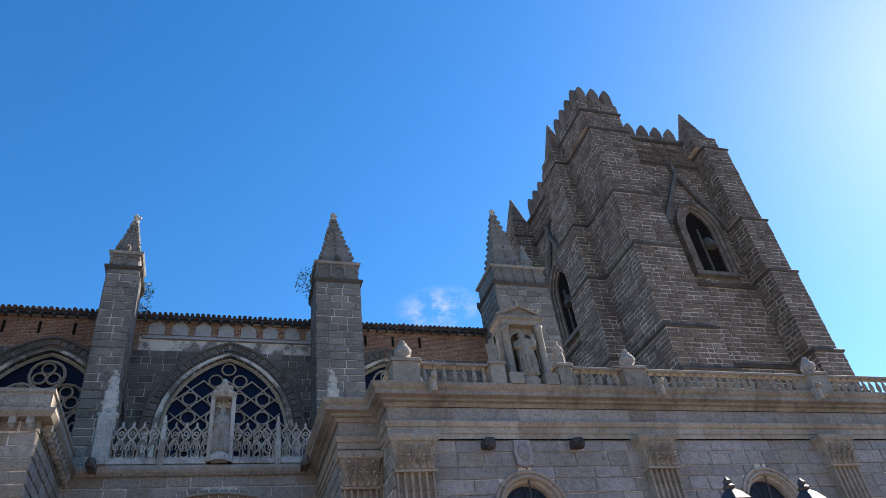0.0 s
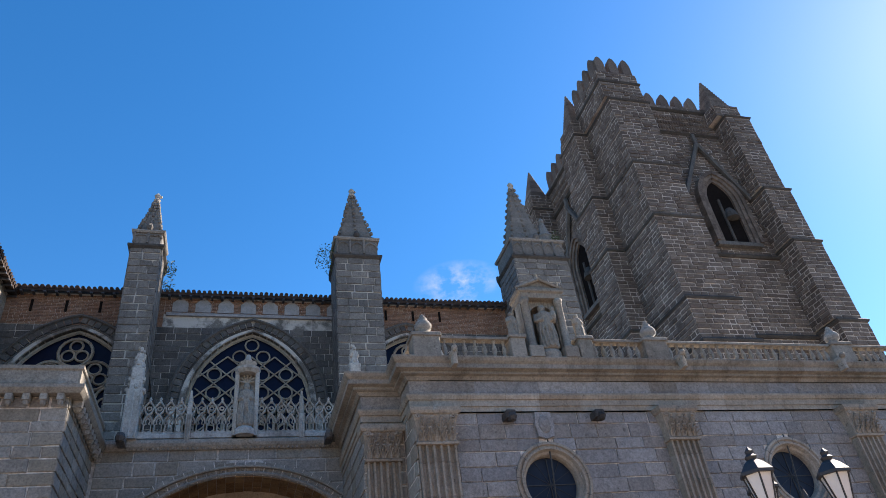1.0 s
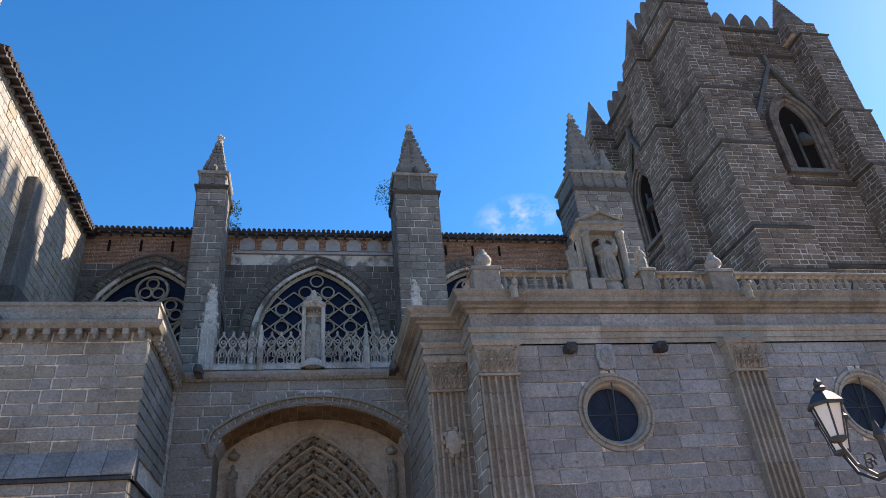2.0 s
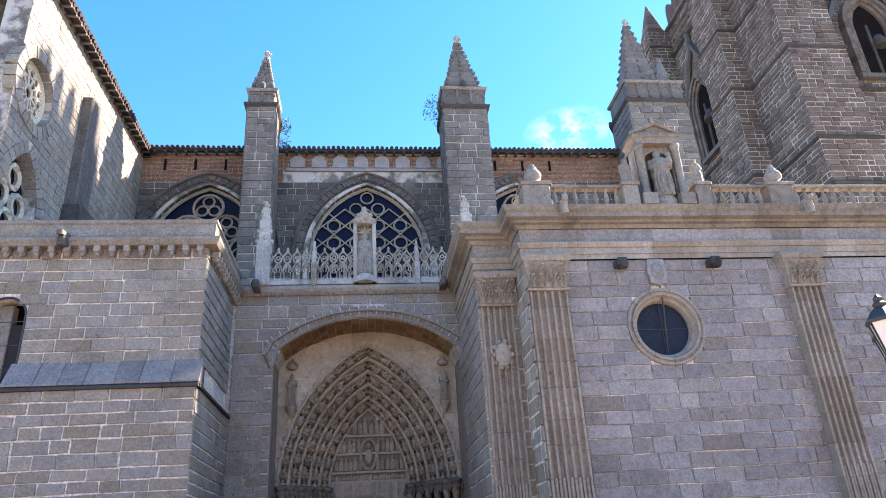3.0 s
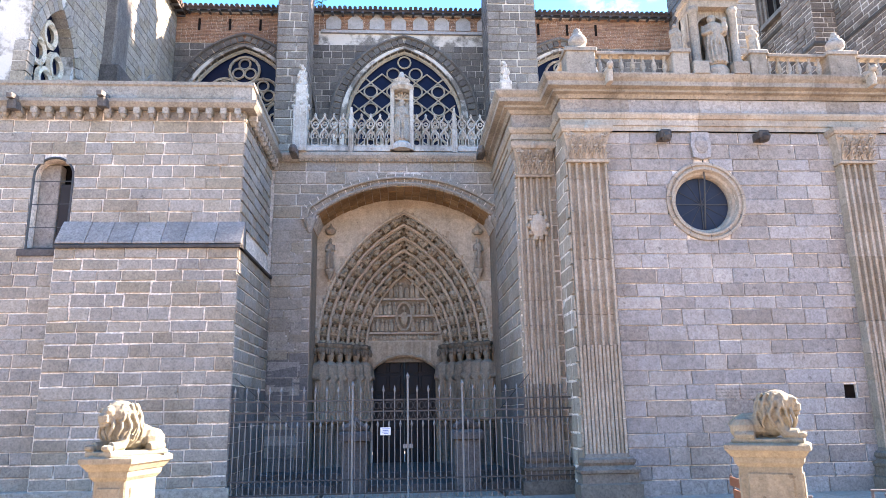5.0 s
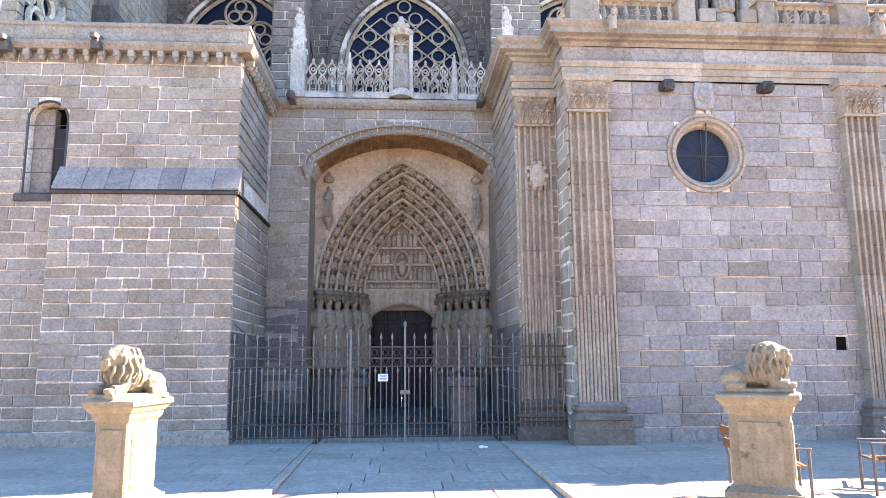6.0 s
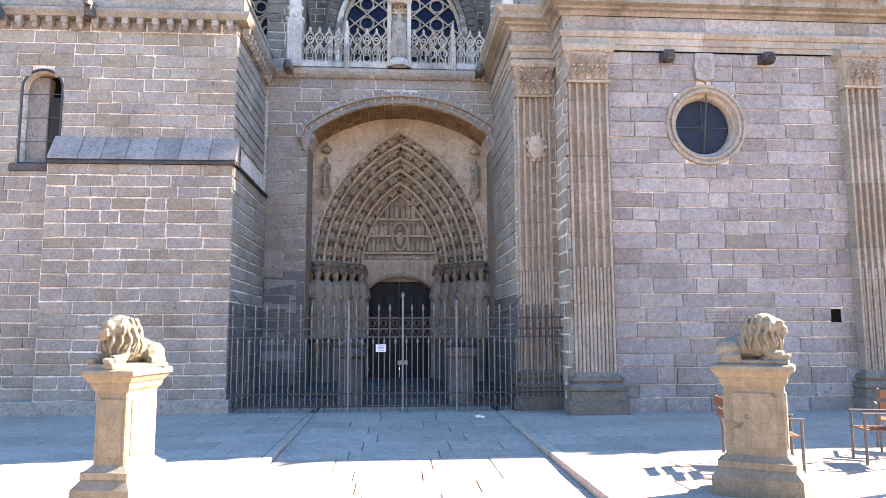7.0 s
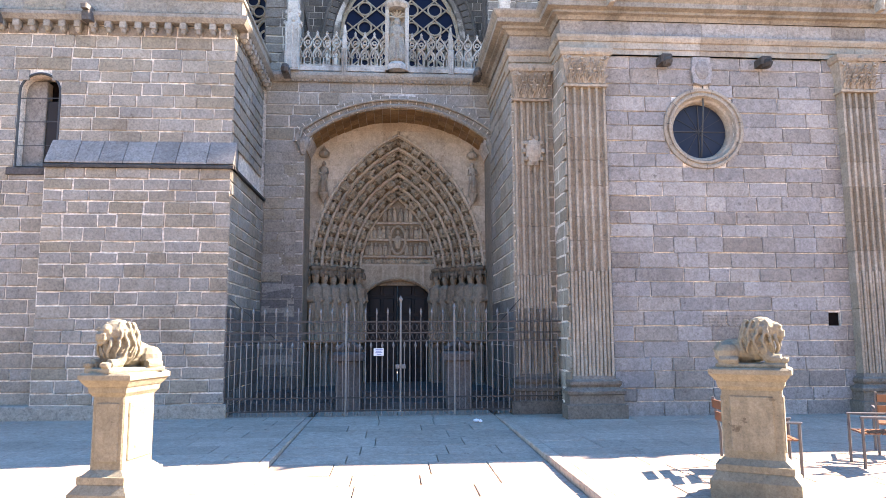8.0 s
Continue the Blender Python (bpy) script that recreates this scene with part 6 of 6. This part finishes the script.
    if shift:
        bm = Mesh()
        bm.lathe([(0.34, top), (0.36, top + 0.5), (0.42, top + 0.6), (0.3, top + 0.75), (0.12, top + 1.5), (0.16, top + 1.6), (0.02, top + 1.85)], (cx + hx * 0.62, cy - hy * 0.5, 0), 7)
        part("corner_pinnacle", bm, mat, o)
    return o


pier(-4.72, -3.55, 19.42, 20.25, 22.45, "narrow weathered granite buttress pier with spirelet", PIER_STONE)
pier(3.5, 5.42, 19.46, 20.5, 23.6, "broad weathered granite buttress pier with spirelet", PIER_STONE)
pier(11.85, 14.6, 19.95, 21.05, 25.15, "wide weathered granite buttress pier with spirelet", PIER_STONE, 0.6, -0.22)


def weeds(x, y, z, n, size, label):
    o = thing("weed", label, "plant", group="weeds on the piers")
    bm = Mesh()
    for i in range(6):
        a = i * 1.1
        bm.tube([(x, y, z), (x + 0.5 * size * math.cos(a), y + 0.2 * math.sin(a), z + size * (0.4 + 0.1 * i))], 0.012, 4, taper=0.3)
    part("stems", bm, FOLIAGE, o)
    bm = Mesh()
    for i in range(n):
        a, r = random.uniform(0, 6.28), size * random.random() ** 0.5
        c = Vector((x + r * math.cos(a) * 0.8, y + random.uniform(-0.3, 0.3), z + size * 0.5 + r * math.sin(a)))
        d, e = Vector([random.uniform(-1, 1) for _ in range(3)]).normalized() * 0.07, Vector([random.uniform(-1, 1) for _ in range(3)]).normalized() * 0.025
        bm.add([c - d, c + e, c + d, c - e], [(0, 1, 2, 3)])
    tagged(part("leaves", bm, FOLIAGE, o), kind="stuff")


weeds(3.25, 25.4, 19.5, 260, 0.7, "scrubby weed growing from the pier's ledge")
weeds(-3.4, 26.2, 19.2, 160, 0.45, "weeds growing along the pier's coping")
weeds(-3.4, 27.2, 18.9, 120, 0.35, "weeds growing along the pier's coping")
weeds(14.3, 24.9, 21.1, 120, 0.35, "small weed growing on the pinnacle")


# ---- lions on pedestals ----
def lion(flip):
    bm = Mesh()
    bm.box((-0.34, -0.2, 0.0), (0.36, 0.2, 0.05), 0.01)
    bm.blob((-0.08, 0.02, 0.19), (0.27, 0.14, 0.14), n=12)
    bm.blob((-0.22, 0.08, 0.17), (0.14, 0.11, 0.15), n=10)
    bm.blob((-0.22, -0.09, 0.15), (0.14, 0.1, 0.13), n=10)
    bm.blob((0.08, 0, 0.3), (0.17, 0.18, 0.24), n=14)
    bm.blob((0.13, 0, 0.42), (0.16, 0.17, 0.15), n=14)
    bm.blob((0.24, 0, 0.42), (0.1, 0.1, 0.1), n=12)
    bm.box((0.24, -0.065, 0.34), (0.36, 0.065, 0.44), 0.03)
    bm.box((0.26, -0.05, 0.3), (0.34, 0.05, 0.345), 0.015)
    bm.blob((0.29, 0.05, 0.46), (0.05, 0.035, 0.03), n=8)
    bm.blob((0.29, -0.05, 0.46), (0.05, 0.035, 0.03), n=8)
    for s in (-1, 1):
        bm.tube([(0.12, s * 0.12, 0.22), (0.2, s * 0.13, 0.1), (0.31, s * 0.13, 0.09)], 0.06, 8)
        for k in range(4):
            bm.blob((0.35, s * 0.13 + 0.026 * (k - 1.5), 0.085), (0.045, 0.017, 0.035), n=6)
        bm.tube([(-0.3, s * 0.16, 0.08), (-0.1, s * 0.18, 0.08)], 0.045, 7)
    rnd = random.Random(5)
    for ring, (high, count, span, reach) in enumerate(((0.53, 13, 0.17, 0.11), (0.46, 17, 0.2, 0.155), (0.36, 15, 0.2, 0.175))):
        for i in range(count):
            a = 6.283 * (i + 0.5 * (ring % 2)) / count
            if math.cos(a) > 0.72 and ring < 2:
                continue
            out, side = Vector((math.cos(a), math.sin(a), 0)), Vector((-math.sin(a), math.cos(a), 0))
            wave = 0.02 * rnd.choice((-1, 1))
            pts = []
            for j in range(6):
                f = j / 5
                r = reach + 0.035 * math.sin(3.1 * f) + (0.015 if ring == 0 else 0.0)
                pts.append(Vector((0.1, 0, high - span * f)) + out * r + side * wave * math.sin(5.5 * f))
            bm.tube(pts, 0.021 + rnd.uniform(-0.003, 0.004), 6, taper=0.55)
    bm.tube([(-0.33, 0.05, 0.12), (-0.37, 0.1, 0.2), (-0.33, 0.15, 0.27), (-0.26, 0.15, 0.22)], 0.024, 6)
    bm.v = [(x * flip, y, z * 0.97) for x, y, z in bm.v]
    if flip < 0:
        bm.f = [tuple(reversed(f)) for f in bm.f]
    return bm


LION_STONE = stone("ochre_stone", [(0.205, 0.19, 0.142), (0.24, 0.222, 0.17)], speckle=0.5, grain=35, stain=0.4, streak=0.3)


def pedestal(x, y, turn, flip, label, swing=0, a=0.3, b=0.17):
    o = thing("pedestal", label, "pedestal", group="pedestals before the portal")

    def layers(rows):
        bm = Mesh()
        for z0, z1, r0, r1 in rows:
            p, q, s, t = a + r0, b + r0, a + r1, b + r1
            bm.add([(-p, -q, z0), (p, -q, z0), (p, q, z0), (-p, q, z0), (-s, -t, z1), (s, -t, z1), (s, t, z1), (-s, t, z1)], [(3, 2, 1, 0), (4, 5, 6, 7), (0, 1, 5, 4), (1, 2, 6, 5), (2, 3, 7, 6), (3, 0, 4, 7)])
        return bm
    bm = Mesh()
    bm.box((-a, -b, 0.4), (a, b, 1.17), 0.014)
    part("shaft", bm, LION_STONE, o)
    for k in range(4):
        r, d = (a, b) if k % 2 == 0 else (b, a)
        bm = Mesh()
        bm.box((-r * 0.72, -d - 0.014, 0.5), (r * 0.72, -d + 0.01, 1.08), 0.01, pose(0, 0, 0, 0, 0, 90 * k))
        part("raised_panel", bm, LION_STONE, o)
    part("base", layers(((-0.09, 0.2, 0.14, 0.14), (0.2, 0.29, 0.14, 0.07), (0.29, 0.36, 0.08, 0.08), (0.36, 0.42, 0.06, 0.0))), LION_STONE, o)
    part("cap", layers(((1.14, 1.18, 0.0, 0.03), (1.18, 1.24, 0.03, 0.04), (1.24, 1.31, 0.05, 0.1), (1.31, 1.36, 0.11, 0.11), (1.36, 1.38, 0.11, 0.08))), LION_STONE, o)
    o.matrix_world = pose(x, y, 0, 0, 0, turn)
    ln = part("lion_statue", lion(flip), LION_STONE, None, "", True)
    ln.matrix_world = pose(x, y, 1.378, 0, 0, turn + swing)
    carve(ln, 0.0075)
    tagged(ln, "crouching ochre stone lion on a pedestal", "statue", "lion statues")


pedestal(-2.83, 7.72, 80, -1, "square moulded ochre stone pedestal carrying a lion", -22)
pedestal(3.92, 7.5, -32, 1, "square moulded ochre stone pedestal with worn base")


# ---- terrace chairs ----
def chair(x, y, turn, label):
    o = thing("chair", label, "chair", group="terrace chairs")
    for a, b, h in ((-0.24, -0.24, 0.64), (0.24, -0.24, 0.64), (-0.24, 0.24, 0.9), (0.24, 0.24, 0.9)):
        bm = Mesh()
        bm.tube([(a, b, 0), (a, b, h)] if h < 0.7 else [(a, b, 0), (a, b, 0.45), (a, b + 0.08, h)], 0.02, 6)
        part("leg", bm, CHAIR_METAL, o)
    for i in range(6):
        bm = Mesh()
        bm.box((-0.22, -0.23 + 0.077 * i, 0.43), (0.22, -0.17 + 0.077 * i, 0.45), 0.004)
        part("seat_slat", bm, CHAIR_WOOD, o, "varnished wooden slat")
    for z in (0.6, 0.76):
        bm = Mesh()
        bm.box((-0.23, 0.25 + (z - 0.45) * 0.2, z), (0.23, 0.28 + (z - 0.45) * 0.2, z + 0.11), 0.006)
        part("back_slat", bm, CHAIR_WOOD, o)
    for s in (-1, 1):
        bm = Mesh()
        bm.box((s * 0.24 - 0.025, -0.27, 0.64), (s * 0.24 + 0.025, 0.28, 0.665), 0.008)
        part("armrest", bm, CHAIR_METAL, o)
    o.matrix_world = pose(x, y, 0, 0, 0, turn)


chair(4.8, 8.7, 75, "dark terrace armchair with wooden slats")
chair(6.4, 9.05, -105, "dark terrace armchair with red-brown wooden back")
chair(4.6, 9.05, 80, "dark terrace armchair standing behind the pedestal")
chair(7.3, 9.9, 150, "dark terrace armchair with wooden slats")
# ---- street lamp ----
lamp = thing("street_lamp", "black cast iron street lamp with paned lanterns", "lamp")
LX, LY = 7.35, 8.0
bm = Mesh()
bm.lathe([(0.22, 0), (0.22, 0.2), (0.12, 0.5), (0.09, 0.9), (0.06, 1.0), (0.05, 3.2), (0.09, 3.25), (0.05, 3.35), (0.04, 3.75), (0.07, 3.8), (0.02, 4.0)], (LX, LY, 0), 14)
part("post", bm, IRON, lamp)
for ang in (185, 5, 95):
    dx, dy = 0.68 * math.cos(radians(ang)), 0.68 * math.sin(radians(ang))
    bm = Mesh()
    bm.tube([(LX, LY, 3.35), (LX + dx * 0.4, LY + dy * 0.4, 3.3), (LX + dx * 0.8, LY + dy * 0.8, 3.45), (LX + dx, LY + dy, 3.72)], 0.025, 6)
    bm.tube([(LX + dx * 0.45 + 0.1 * math.cos(a * 0.7) * (1 - a / 12), LY + dy * 0.45, 3.5 + 0.1 * math.sin(a * 0.7) * (1 - a / 12)) for a in range(11)], 0.014, 5)
    part("arm", bm, IRON, lamp)
    bx, by, bz = LX + dx, LY + dy, 3.72
    bm = Mesh()
    bm.lathe([(0.1, 0.06), (0.19, 0.48)], (bx, by, bz), 6)
    lan = part("lantern", bm, MILK_GLASS, lamp, "white glass lantern body")
    bm = Mesh()
    bm.lathe([(0.06, 0), (0.12, 0.03), (0.12, 0.07), (0.08, 0.08)], (bx, by, bz), 6)
    for k in range(6):
        a = 2 * math.pi * k / 6
        bm.tube([(bx + 0.105 * math.cos(a), by + 0.105 * math.sin(a), bz + 0.06), (bx + 0.2 * math.cos(a), by + 0.2 * math.sin(a), bz + 0.48)], 0.012, 4)
    part("lantern_frame", bm, IRON, lan)
    bm = Mesh()
    bm.lathe([(0.24, 0.47), (0.24, 0.51), (0.15, 0.62), (0.07, 0.68), (0.09, 0.72), (0.05, 0.76), (0.06, 0.8), (0.01, 0.86)], (bx, by, bz), 6)
    part("lantern_roof", bm, IRON, lan)

# ---- thin cloud far beyond the nave ----
m, nd, ln, bs = nodes("thin_cloud")
nd.remove(bs)
tc = nd.new("ShaderNodeTexCoord")
ball = nd.new("ShaderNodeTexGradient")
ball.gradient_type = "SPHERICAL"
mp = nd.new("ShaderNodeMapping")
mp.inputs["Location"].default_value, mp.inputs["Scale"].default_value = (-1, -1, 0), (2, 2, 1)
ln.new(tc.outputs["Generated"], mp.inputs["Vector"]), ln.new(mp.outputs[0], ball.inputs["Vector"])
mp2 = nd.new("ShaderNodeMapping")
mp2.inputs["Scale"].default_value = (3.0, 2.2, 1)
ln.new(tc.outputs["Generated"], mp2.inputs["Vector"])
wisp = noise_of(nd, ln, 1.6, 9, 0.62, mp2.outputs[0])
mul = nd.new("ShaderNodeMath")
mul.operation = "MULTIPLY"
ln.new(ramp(nd, ln, wisp, [(0.42, (0, 0, 0)), (0.75, (1, 1, 1))]), mul.inputs[0]), ln.new(ramp(nd, ln, ball.outputs["Fac"], [(0.0, (0, 0, 0)), (0.6, (0.85, 0.85, 0.85))]), mul.inputs[1])
em, tr, mx = nd.new("ShaderNodeEmission"), nd.new("ShaderNodeBsdfTransparent"), nd.new("ShaderNodeMixShader")
em.inputs[0].default_value, em.inputs[1].default_value = (0.9, 0.95, 1.0, 1), 0.42
ln.new(mul.outputs[0], mx.inputs[0]), ln.new(tr.outputs[0], mx.inputs[1]), ln.new(em.outputs[0], mx.inputs[2])
ln.new(mx.outputs[0], nd["Material Output"].inputs["Surface"])
bm = Mesh()
bm.add([(-68, -36, 0), (68, -36, 0), (68, 36, 0), (-68, 36, 0)], [(0, 1, 2, 3)])
cloud = tagged(part("backdrop_cloud", bm, m), "thin white wisp of cloud", "cloud", kind="structure")
cloud.matrix_world = look((252, 700, 470), EYE)

# ---- masonry, laid last ----
lay_paving()
for a, k in MASONRY:
    ashlar(*a, **k)
